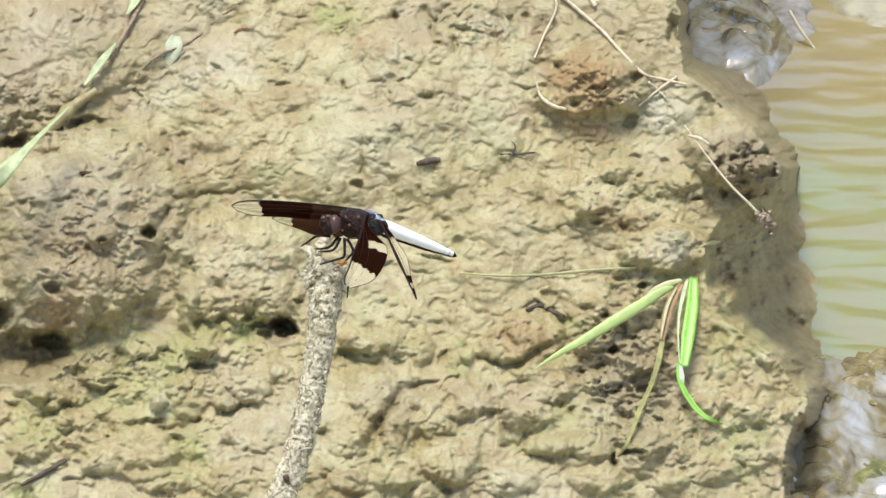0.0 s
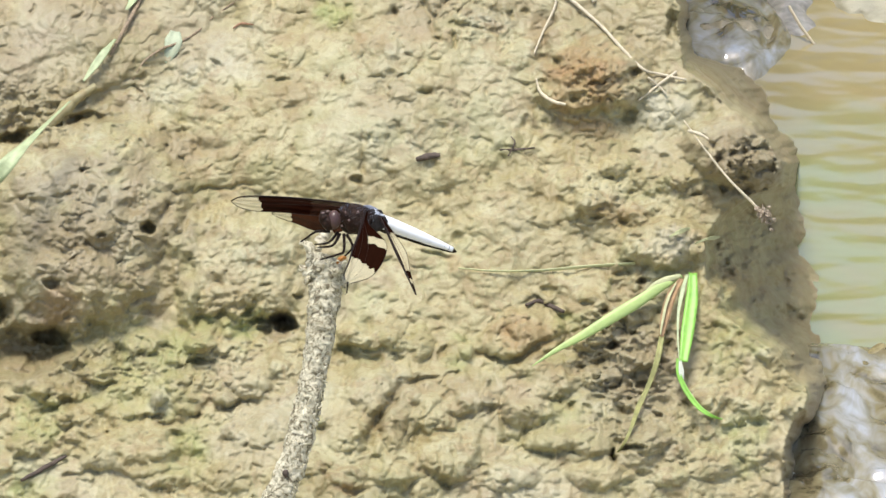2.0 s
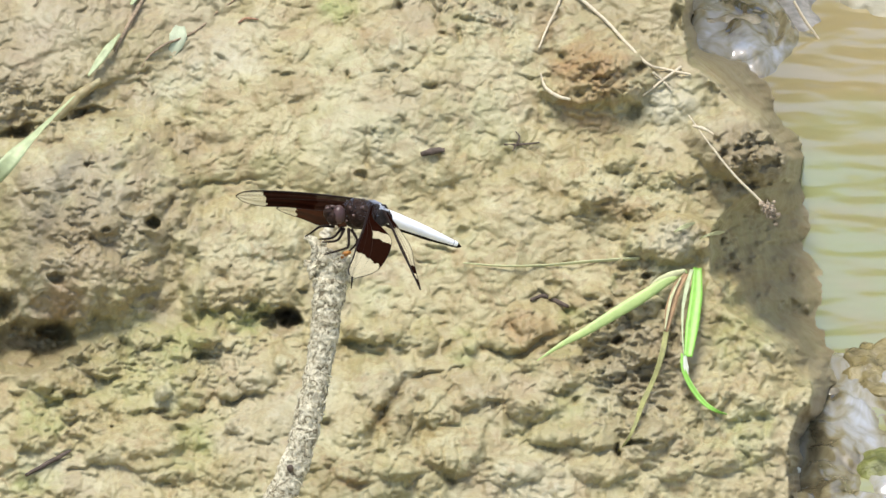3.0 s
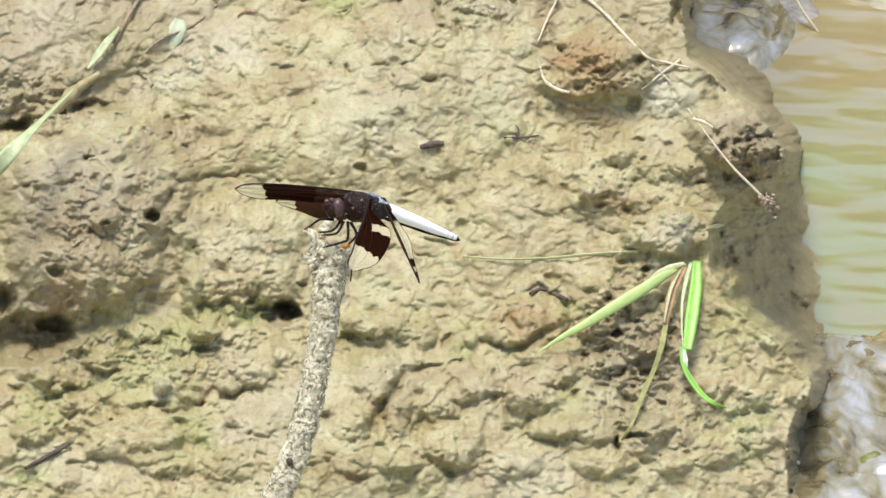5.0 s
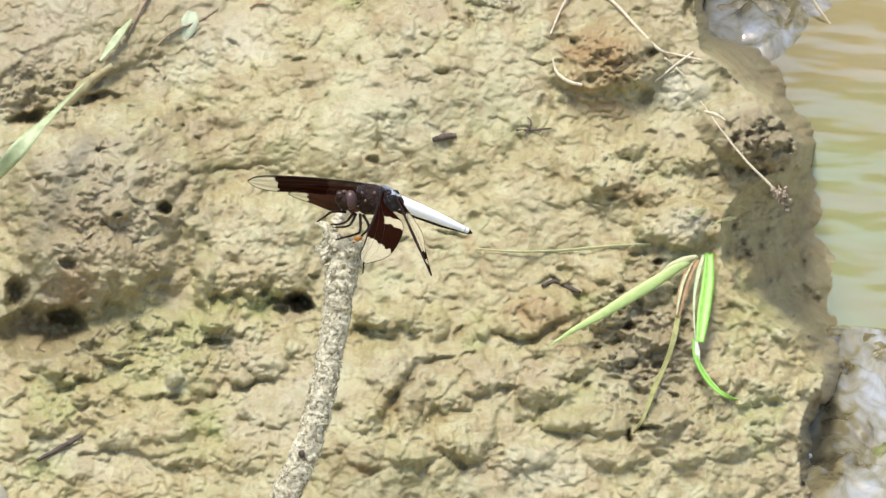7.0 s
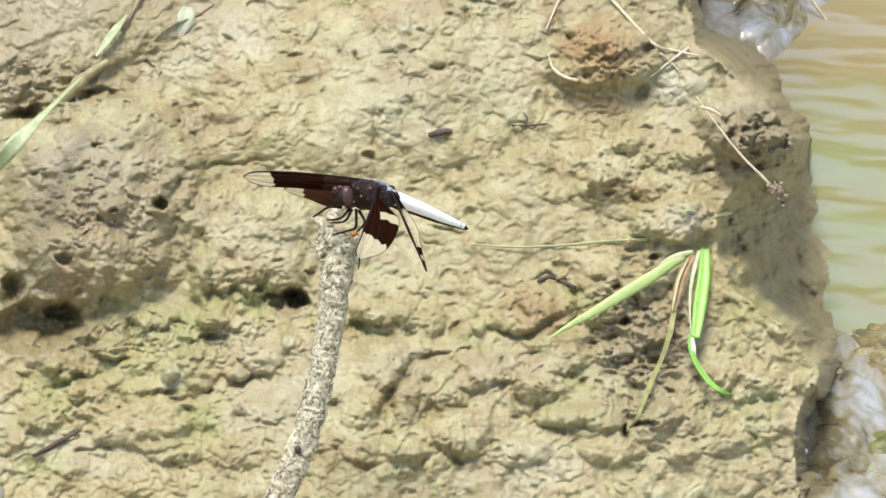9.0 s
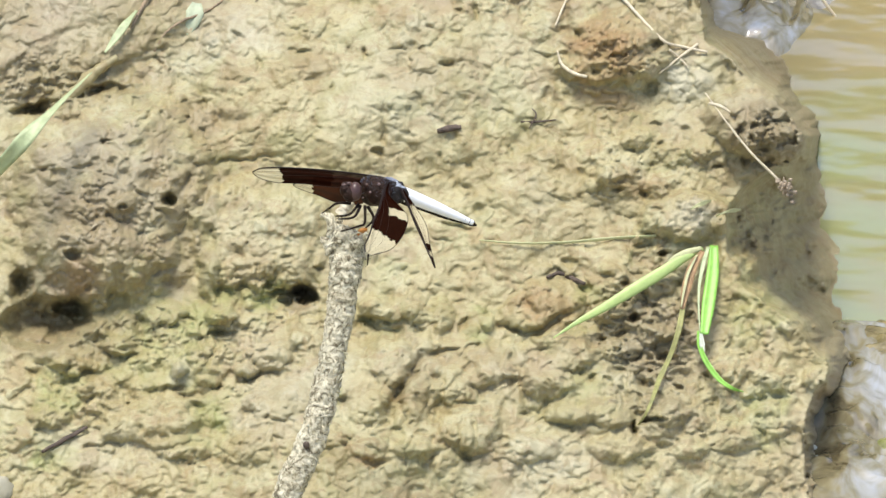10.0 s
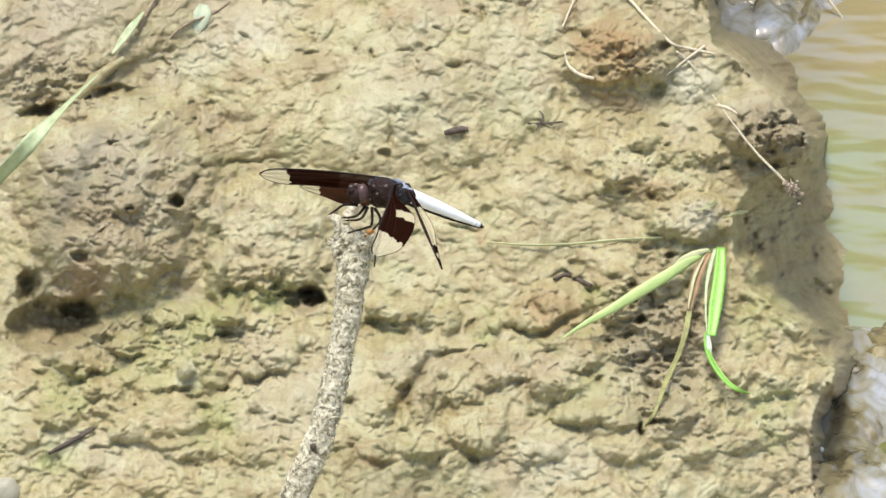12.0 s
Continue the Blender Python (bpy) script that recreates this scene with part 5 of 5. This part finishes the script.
        tube(bm, [at(i, 0.0) for i in range(0, nu + 1, 4)], [thick * S, 0.7 * thick * S, 0.16 * S], 40, 6)
        part("leading_vein", bm, VEIN, w)
        for q in (0.09, 0.3, 0.6):
            bm = bmesh.new()
            tube(bm, [at(i, q * (0.4 + 0.6 * i / nu)) for i in range(0, int(nu * 0.96), 6)], [0.00006, 0.00003], 24, 5)
            part("vein", bm, VEIN, w)
        bm = bmesh.new()
        tube(bm, [at(i, 1.0) for i in range(0, nu + 1, 4)], [0.00007, 0.00008, 0.0001], 60, 5)
        part("trailing_edge", bm, VEIN, w)
        return w

    wing([(0.6, 3.7, -2.0), (-7.5, 4.8, -5.0), (-15.7, 5.7, -8.0), (-23.8, 6.3, -11.0), (-31.2, 6.5, -14.0), (-34.5, 6.2, -15.0), (-36.5, 5.6, -16.0), (-37.0, 5.1, -16.0)], [(-1.3, 1.1, -2.0), (-7.5, 0.6, -5.0), (-14.8, 1.0, -8.0), (-22.2, 1.8, -11.0), (-29.6, 2.1, -14.0), (-33.2, 2.8, -15.0), (-35.7, 3.8, -16.0), (-37.0, 4.9, -16.0)],
         lambda t, q: 3 if t < 0.36 else 1 if t + 0.04 * q < 0.78 or q < 0.07 and t < 0.92 else 0, "far forewing with a dark band and clear tip")
    wing([(0.6, 2.4, -4.0), (-5.6, 3.1, -8.0), (-11.5, 3.9, -12.0), (-16.5, 3.8, -16.0), (-21.1, 3.0, -19.0), (-23.8, 2.3, -20.0), (-25.4, 1.5, -21.0)], [(-4.9, -3.8, -4.0), (-8.4, -4.2, -8.0), (-13.1, -3.4, -12.0), (-17.8, -1.6, -16.0), (-21.1, -0.5, -19.0), (-23.6, 0.4, -20.0), (-25.4, 1.4, -21.0)],
         lambda t, q: 2 if t < 0.79 - 0.04 * q else 0, "far hindwing with a rusty brown band")
    wing([(2.1, 2.5, 3.0), (1.1, -1.2, 8.0), (0.1, -4.9, 14.0), (-1.4, -8.9, 21.0), (-2.5, -12.7, 27.0), (-3.7, -15.6, 31.0), (-3.5, -17.4, 33.0)], [(2.8, 2.0, 3.0), (2.7, -1.2, 8.0), (6.0, -4.8, 14.0), (8.1, -7.5, 19.0), (7.4, -11.8, 25.0), (3.9, -16.5, 30.0), (-1.8, -18.4, 33.0)],
         lambda t, q: 1 if t < 0.37 + 0.05 * q or q < 0.42 and t < 0.62 else 0 if t < 0.55 - 0.10 * (1 - q) else 1 if t < 0.70 + 0.10 * q else 0, "near forewing with a dark band, drooping forward", 0.42, 0.6)
    hindwing = wing([(5.8, 0.6, 2.0), (8.5, -4.7, 8.0), (10.9, -10.2, 14.0), (13.4, -15.3, 20.0), (16.4, -21.6, 28.0)], [(6.7, 0.4, 2.0), (10.7, -5.1, 8.0), (13.7, -9.9, 14.0), (14.8, -15.0, 20.0), (16.6, -21.6, 28.0)],
                    lambda t, q: 1 if t < 0.22 or q < 0.22 or 0.70 < t < 0.80 or t > 0.86 else 0, "near hindwing seen on edge", 0.42, 0.2)
    # legs, in zigzag
    legs = (
        [(-8.2, -3.8, 2.6), (-12.0, -3.8, 3.6), (-14.6, -5.4, 3.2), (-16.6, -6.7, 2.6)],
        [(-6.0, -4.0, 2.4), (-8.6, -6.9, 4.0), (-12.6, -7.5, 3.4)],
        [(-5.4, -4.4, 2.6), (-7.4, -7.7, 4.6), (-11.8, -8.3, 4.0)],
        [(-4.2, -4.4, 2.6), (-4.2, -9.2, 4.6), (-5.6, -10.2, 4.4), (-11.0, -11.8, 3.4)],
        [(-3.4, -4.6, 1.4), (-1.8, -8.2, 2.6), (-4.8, -11.6, 2.6)],
        [(1.2, -4.6, 2.6), (-1.3, -8.8, 4.0), (-1.7, -12.4, 4.4), (-3.0, -17.4, 3.6), (-3.4, -21.4, 2.8)],
    )
    for i, line in enumerate(legs):
        leg = tubes("leg", LEG_BLACK, line, [0.48, 0.38, 0.30, 0.18], 26, 8)
        bm = bmesh.new()
        rnd = random.Random(i)
        p = path_points(mm(line), 22)
        for q in p[6:]:
            d = Vector((rnd.uniform(-1, 1), rnd.uniform(-1, 0.4), rnd.uniform(-0.6, 0.6))).normalized() * 0.0009
            tube(bm, [tuple(q), tuple(Vector(q) + d)], [0.00006, 0.00002], 3, 4)
        part("bristles", bm, LEG_BLACK, leg)
    # amber lump added for the light that shines through the near forewing
    tubes("backlit_patch", AMBER, [(-3.6, -11.0, 2.4), (-5.4, -11.8, 2.6), (-6.2, -12.8, 2.2)], [0.5, 0.8, 0.4], 12, 10, "amber lump standing in for light through the near forewing")
    # hairs on the thorax
    bm = bmesh.new()
    rnd = random.Random(4)
    for _ in range(160):
        d = Vector((rnd.uniform(-1, 1), rnd.uniform(-0.2, 1), rnd.uniform(-0.4, 1))).normalized()
        p = tilt @ Vector((d.x * 5.4, d.y * 4.3, d.z * 4.0)) + Vector((-0.9, -0.3, 0))
        tube(bm, [tuple(p * S), tuple((p + d * 0.9) * S)], [0.00005, 0.00002], 3, 4)
    part("hairs", bm, GREY_BLUE, thorax, "pale hairs")
    return e, abdomen, hindwing


FLY_AT = (-0.0239, -0.1092, 0.1252)
dragonfly, abdomen, hindwing = build_dragonfly()


# ---- plants and litter on the bank ----
def over_bank(points, lift):
    """Places for a blade that hangs free over hollows and is held up by the lumps under it."""
    flat = [Vector((u, float(slope_line(v)[0]), float(slope_line(v)[1]))) for u, v in points]
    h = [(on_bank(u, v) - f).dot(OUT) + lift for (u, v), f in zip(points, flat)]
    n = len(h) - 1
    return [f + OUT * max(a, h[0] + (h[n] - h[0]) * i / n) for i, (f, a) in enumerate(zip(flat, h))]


def build_grass_tuft():
    e = tagged(new("grass_tuft"), "bent tuft of bright green grass hanging from the mud ledge", "grass")

    def blade(name, points, widths, across, mat, label, lift, n=36, keel=0.25):
        bm = bmesh.new()
        ribbon(bm, over_bank(points, lift), widths, across, n, 0.00025, keel)
        return part(name, bm, mat, e, label)

    blade("blade", [(0.0727, -0.0108), (0.0664, -0.0144), (0.0591, -0.0195), (0.0508, -0.0250), (0.0422, -0.0307), (0.0344, -0.0354), (0.0270, -0.0407)], [0.0012, 0.0030, 0.0036, 0.0034, 0.0026, 0.0015, 0.0003], (-0.5, 0.36, 0.78), YELLOW_BLADE, "long yellow-green blade", 0.004)
    blade("dry_base", [(0.0723, -0.0106), (0.0685, -0.0119), (0.0644, -0.0138), (0.0612, -0.0165)], [0.0012, 0.0022, 0.0018, 0.0004], (-0.5, 0.36, 0.78), OLIVE_BLADE, "yellowed blade base", 0.0052, 20)
    blade("blade", [(0.0761, -0.0098), (0.0755, -0.0190), (0.0741, -0.0285), (0.0725, -0.0394)], [0.0026, 0.0038, 0.0040, 0.0026], (1, 0.1, 0), BLADE, "broad folded green blade", 0.006)
    blade("blade", [(0.0744, -0.0102), (0.0729, -0.0152), (0.0714, -0.0228), (0.0710, -0.0304), (0.0712, -0.0387)], [0.0010, 0.0013, 0.0008, 0.0005, 0.0003], (1, 0.1, 0.1), PALE_BLADE, "pale inner edge of the folded blade", 0.0066, 24)
    blade("fold", [(0.0715, -0.0389), (0.0718, -0.0421), (0.0724, -0.0466)], [0.0008, 0.0017, 0.0003], (1, 0.1, 0), WHITE_FOLD, "bleached crease", 0.0062, 14)
    blade("blade", [(0.0710, -0.0383), (0.0711, -0.0432), (0.0734, -0.0492), (0.0770, -0.0545), (0.0807, -0.0573), (0.0841, -0.0586)], [0.0012, 0.0014, 0.0017, 0.0016, 0.0012, 0.0003], (0.8, 0, 0.5), BLADE, "narrow green tip", 0.0050)
    blade("sheath", [(0.0727, -0.0117), (0.0698, -0.0163), (0.0677, -0.0228), (0.0661, -0.0311)], [0.0014, 0.0030, 0.0030, 0.0013], (1, 0.3, 0), SHEATH, "dry brown sheath", 0.0050, 24, 0.5)
    blade("sheath_edge", [(0.0709, -0.0129), (0.0681, -0.0190), (0.0666, -0.0256), (0.0658, -0.0304)], [0.0004, 0.0009, 0.0008, 0.0003], (1, 0.3, 0), OLIVE_BLADE, "straw-coloured sheath edge", 0.0062, 20)
    blade("blade", [(0.0665, -0.0300), (0.0647, -0.0389), (0.0621, -0.0470), (0.0590, -0.0541), (0.0565, -0.0608), (0.0537, -0.0670), (0.0509, -0.0709)], [0.0015, 0.0018, 0.0014, 0.0016, 0.0013, 0.0009, 0.0003], (1, 0.3, 0), STALK_OLIVE, "faded olive stalk", 0.004)
    return e


def laid_blade(name, label, category, points, widths, mat, lift=0.0012, across=(0.6, -0.3, 0.7), n=40):
    e = tagged(new(name), label, category)
    bm = bmesh.new()
    ribbon(bm, along_bank(points, lift), widths, across, n)
    part("blade", bm, mat, e)
    return e


def laid_straw(label, points, radii, mat=STRAW, name="straw", lift=0.001, branches=()):
    e = tagged(new(name), label, "straw")
    bm = bmesh.new()
    tube(bm, along_bank(points, lift), radii, 36, 8, 0.12, len(points))
    part("stalk", bm, mat, e)
    for b in branches:
        bm = bmesh.new()
        tube(bm, along_bank(b, lift), [radii[0] * 0.8, radii[-1] * 0.7], 16, 7, 0.12, 3)
        part("side_stalk", bm, mat, e)
    return e


tuft = build_grass_tuft()
laid_blade("fallen_grass", "pale green grass blade lying on the bank", "grass", [(-0.0941, 0.0913), (-0.0961, 0.0849), (-0.0981, 0.0813)], [0.0034, 0.0036, 0.0010], PALE_BLADE, 0.0030, (0.8, 0.4, 0.4))
laid_blade("fallen_grass", "pale green grass blade with a bleached edge", "grass", [(-0.1014, 0.0710), (-0.1041, 0.0670), (-0.1071, 0.0623), (-0.1109, 0.0563)], [0.0008, 0.0026, 0.0024, 0.0005], PALE_BLADE, 0.0032, (0.8, 0.4, 0.4))
out_blade = tagged(new("fallen_grass"), "pale green grass blade coming out of the mud", "grass")
bm = bmesh.new()
ribbon(bm, [(-0.1133, 0.0100, 0.1095), (-0.1231, -0.0080, 0.1057), (-0.1332, -0.0179, 0.0985), (-0.1468, -0.0239, 0.0858)], [0.0010, 0.0034, 0.0050, 0.0058], (0.8, 0.4, 0.4), 40)
part("blade", bm, PALE_BLADE, out_blade)
laid_blade("fallen_grass", "thin yellowish grass blade lying on the mud", "grass", [(0.0588, -0.0065), (0.0441, -0.0075), (0.0303, -0.0088), (0.0165, -0.0090), (0.0048, -0.0079)], [0.0012, 0.0012, 0.0010, 0.0008, 0.0003], OLIVE_BLADE)
laid_blade("leaf_scrap", "small faded green leaf scrap on the mud", "leaf", [(-0.0829, 0.0737), (-0.0838, 0.0685), (-0.0855, 0.0626)], [0.0030, 0.0056, 0.0044, 0.0010], LEAF_SCRAP, 0.0004, (1, 0.1, 0))
laid_straw("thin brown root lying across the mud", [(-0.0619, 0.0865), (-0.0672, 0.0821), (-0.0713, 0.0789), (-0.0770, 0.0729), (-0.0828, 0.0694), (-0.0875, 0.0674), (-0.0926, 0.0630), (-0.0958, 0.0567)], [0.0003, 0.0003, 0.0004, 0.0002], ROOT, "root", 0.0002)
laid_straw("dark withered stalk behind the pale blade", [(-0.0930, 0.0893), (-0.0946, 0.0837), (-0.0977, 0.0769), (-0.1007, 0.0702), (-0.1030, 0.0650)], [0.0008, 0.0007, 0.0006, 0.0004], ROOT, "stalk", 0.0016)
laid_straw("tiny reddish root scrap", [(-0.0649, 0.0749), (-0.0625, 0.0765), (-0.0586, 0.0761)], [0.0003, 0.0004, 0.0002], RED_SCRAP, "root", 0.0012)
laid_straw("dark root end lying in the mud", [(0.0254, -0.0205), (0.0294, -0.0191), (0.0328, -0.0208), (0.0367, -0.0227)], [0.0005, 0.0008, 0.0006], CHIP, "root", 0.0018)
laid_straw("thin dry straw lying on the bank", [(0.0331, 0.0904), (0.0354, 0.0840), (0.0313, 0.0735), (0.0284, 0.0657)], [0.0004, 0.0004, 0.0003])
laid_straw("curved dry straw scrap", [(0.0290, 0.0570), (0.0304, 0.0523), (0.0342, 0.0492), (0.0381, 0.0480)], [0.0003, 0.0006, 0.0005])
laid_straw("long dry straw with a broken side shoot", [(0.0354, 0.0894), (0.0485, 0.0764), (0.0563, 0.0669), (0.0623, 0.0602), (0.0675, 0.0586), (0.0754, 0.0566)], [0.0006, 0.0005, 0.0004], branches=([(0.0725, 0.0594), (0.0671, 0.0551), (0.0604, 0.0492)], [(0.0637, 0.0574), (0.0666, 0.0547), (0.0692, 0.0515)]))
laid_straw("short bit of dry straw", [(0.0451, 0.0894), (0.0475, 0.0840)], [0.0008, 0.0008])


def build_seed_stalk():
    e = tagged(new("seed_stalk"), "dead straw stalk ending in a withered brown seed head", "stalk")
    bm = bmesh.new()
    tube(bm, [(0.0734, 0.0050, 0.1051), (0.0789, -0.0020, 0.0996), (0.0865, -0.0088, 0.0920), (0.0933, -0.0126, 0.0862), (0.0970, -0.0143, 0.0827)], [0.0002, 0.0003, 0.0004, 0.0004], 36, 8, 0.2, 2)
    part("stalk", bm, STRAW, e)
    bm = bmesh.new()
    tube(bm, [(0.0744, 0.0019, 0.1031), (0.0781, 0.0005, 0.1026), (0.0808, -0.0011, 0.1015)], [0.0004, 0.0006, 0.0002], 14, 8, 0.3, 5)
    part("leaf_scar", bm, STRAW, e)
    rnd = random.Random(7)
    bm = bmesh.new()
    c = Vector((0.0970, -0.0142, 0.0830))
    for _ in range(34):
        w = rnd.gauss(0, 0.0018)
        d = Vector((0.7 * w + rnd.gauss(0, 0.0010), rnd.gauss(0, 0.0010), -0.8 * w + rnd.gauss(0, 0.0010)))
        blob(bm, c + d, (rnd.uniform(0.0004, 0.001), 0.0006, rnd.uniform(0.0004, 0.0009)), 0.5, 900, 1, rnd.random())
    for _ in range(30):
        d = Vector((rnd.uniform(-1, 1), rnd.uniform(-1, 0.2), rnd.uniform(-1, 1))).normalized()
        tube(bm, [tuple(c), tuple(c + d * rnd.uniform(0.001, 0.0030))], [0.0003, 0.00012], 4, 5)
    part("seed_head", bm, DEAD_HEAD, e, "shrivelled brown seed head")
    return e


build_seed_stalk()
laid_blade("leaf_scrap", "tiny grey-green leaf scrap by the ledge", "leaf", [(0.0693, 0.0025), (0.0719, 0.0040), (0.0757, 0.0056)], [0.0005, 0.0016, 0.0004], OLIVE_BLADE, 0.002, (0, 0.4, 0.9), 14)
laid_blade("leaf_scrap", "tiny grey-green leaf scrap by the ledge", "leaf", [(0.0770, 0.0002), (0.0805, 0.0017), (0.0848, 0.0025)], [0.0004, 0.0014, 0.0004], OLIVE_BLADE, 0.002, (0, 0.4, 0.9), 14)


def build_water_straw():
    e = tagged(new("straw"), "thin pale straw sticking out of the water", "straw")
    bm = bmesh.new()
    tube(bm, [(0.1235, 0.3205, 0.0100), (0.1274, 0.3143, 0.0050), (0.1329, 0.3094, -0.0010)], [0.0005, 0.0006, 0.0004], 16, 7, 0.2, 3)
    part("stalk", bm, STRAW, e)


build_water_straw()


def build_stick(label, points, radius, mat=CHIP, lift=0.0008, name="stick"):
    e = tagged(new(name), label, "stick")
    bm = bmesh.new()
    tube(bm, along_bank(points, lift), [radius * 0.6, radius, radius * 0.5], 24, 9, 0.3, 4)
    part("wood", bm, mat, e)
    return e


build_stick("mud-coated grass stem sunk in the bank", [(-0.1264, 0.0371), (-0.1201, 0.0426), (-0.1145, 0.0489), (-0.1073, 0.0548)], 0.0021, MUD, 0.0006)
build_stick("small dark stick on the mud", [(-0.1265, -0.0786), (-0.1203, -0.0749), (-0.1131, -0.0705)], 0.0008)
build_stick("tiny dark wood chip", [(-0.0080, 0.0292), (-0.0045, 0.0300), (-0.0007, 0.0306)], 0.0011)
build_stick("thin dark stem scrap", [(0.0176, 0.0325), (0.0228, 0.0325), (0.0285, 0.0331)], 0.0004)
build_stick("thin dark stem scrap", [(0.0202, 0.0302), (0.0223, 0.0347), (0.0211, 0.0370)], 0.0003)


def build_stone(label, at, size, mat, seed, detail=4, rough=0.35, name="stone", grit=130):
    bm = bmesh.new()
    blob(bm, (0, 0, 0), size, rough, grit, detail, seed)
    ob = mesh_object(name, bm, mat)
    ob.location = at
    return tagged(ob, label, "stone")


build_stone("wet muddy stone in the water with a bright glint", (0.1022, 0.3151, -0.0030), (0.0145, 0.019, 0.0085), STONE, 1.0, 5, 0.45, grit=70)
build_stone("flat wet grey stone at the water's edge", (0.1262, 0.3399, -0.0030), (0.009, 0.022, 0.0055), GREY_STONE, 2.0, 5, 0.4, grit=60)
build_stone("pale flat stone beside the stream", (0.1565, 0.3514, -0.0030), (0.016, 0.03, 0.0065), SLAB, 3.0, 5, 0.4, grit=60)
build_stone("low wet mud hump in the stream", (0.1350, 0.0440, -0.0030), (0.0120, 0.022, 0.0075), WET_MUD, 4.0, 5, 0.40, grit=110)
build_stone("dark wet stone in the riffle", (0.1232, 0.0266, -0.0040), (0.006, 0.010, 0.006), STONE, 5.0, 4, 0.45, grit=90)
build_stone("mossy wet stone in the riffle", (0.1335, -0.0258, -0.0030), (0.008, 0.012, 0.007), MOSS, 6.0, 4, 0.45, grit=90)
build_stone("small cream pebble on the mud", on_bank(*(-0.1393, -0.0910)), (0.006, 0.005, 0.005), SLAB, 7.0, 3)
build_stone("tiny white grit at the water's edge", on_bank(*(0.1053, -0.0772)), (0.0008, 0.0008, 0.001), WHITE_FOLD, 8.0, 2)


# ---- what moves ----
def hinge(at, turn):
    """A small turn about a place on the body, in millimetres."""
    x, y, z = (c * 0.001 for c in at)
    return pose(x, y, z) @ pose(0, 0, 0, 0, 0, turn) @ pose(-x, -y, -z)


def motions():
    still = pose(*FLY_AT, 65, 0, 0)
    walk(dragonfly, [(t, still @ pose(0, 0, 0, 0, 0, turn)) for t, turn in ((0.0, 0.0), (4.0, -0.1), (8.0, -0.2), (12.0, -0.3))])
    walk(abdomen, [(t, hinge((2.6, 0.5, -1.2), turn)) for t, turn in ((0.0, 0.0), (3.0, 0.05), (5.5, -0.35), (9.5, -0.7), (12.0, -0.9))])
    walk(hindwing, [(t, hinge((6.0, 0.8, 1.6), turn)) for t, turn in ((0.0, 0.0), (5.0, -0.3), (9.0, -1.0), (10.5, -1.3), (12.0, -1.2))])
    # ripples drift downstream; the broken water bobs in place
    walk(water, [(0.0, pose(0, 0, 0)), (12.0, pose(0, -0.36, 0))])
    walk(swirl, [(t, pose(0.0006 * math.sin(2.3 * t), 0.002 * math.sin(1.1 * t), 0.0003 * math.sin(3.1 * t))) for t in np.arange(0, 12.01, 0.5)])
    walk(riffle, [(t, pose(0.001 * math.sin(2.1 * t), 0.004 * math.sin(1.3 * t), 0.0006 * math.sin(3.7 * t), 0.5 * math.sin(2.9 * t), 0.6 * math.sin(2.3 * t))) for t in np.arange(0, 12.01, 0.5)])


motions()
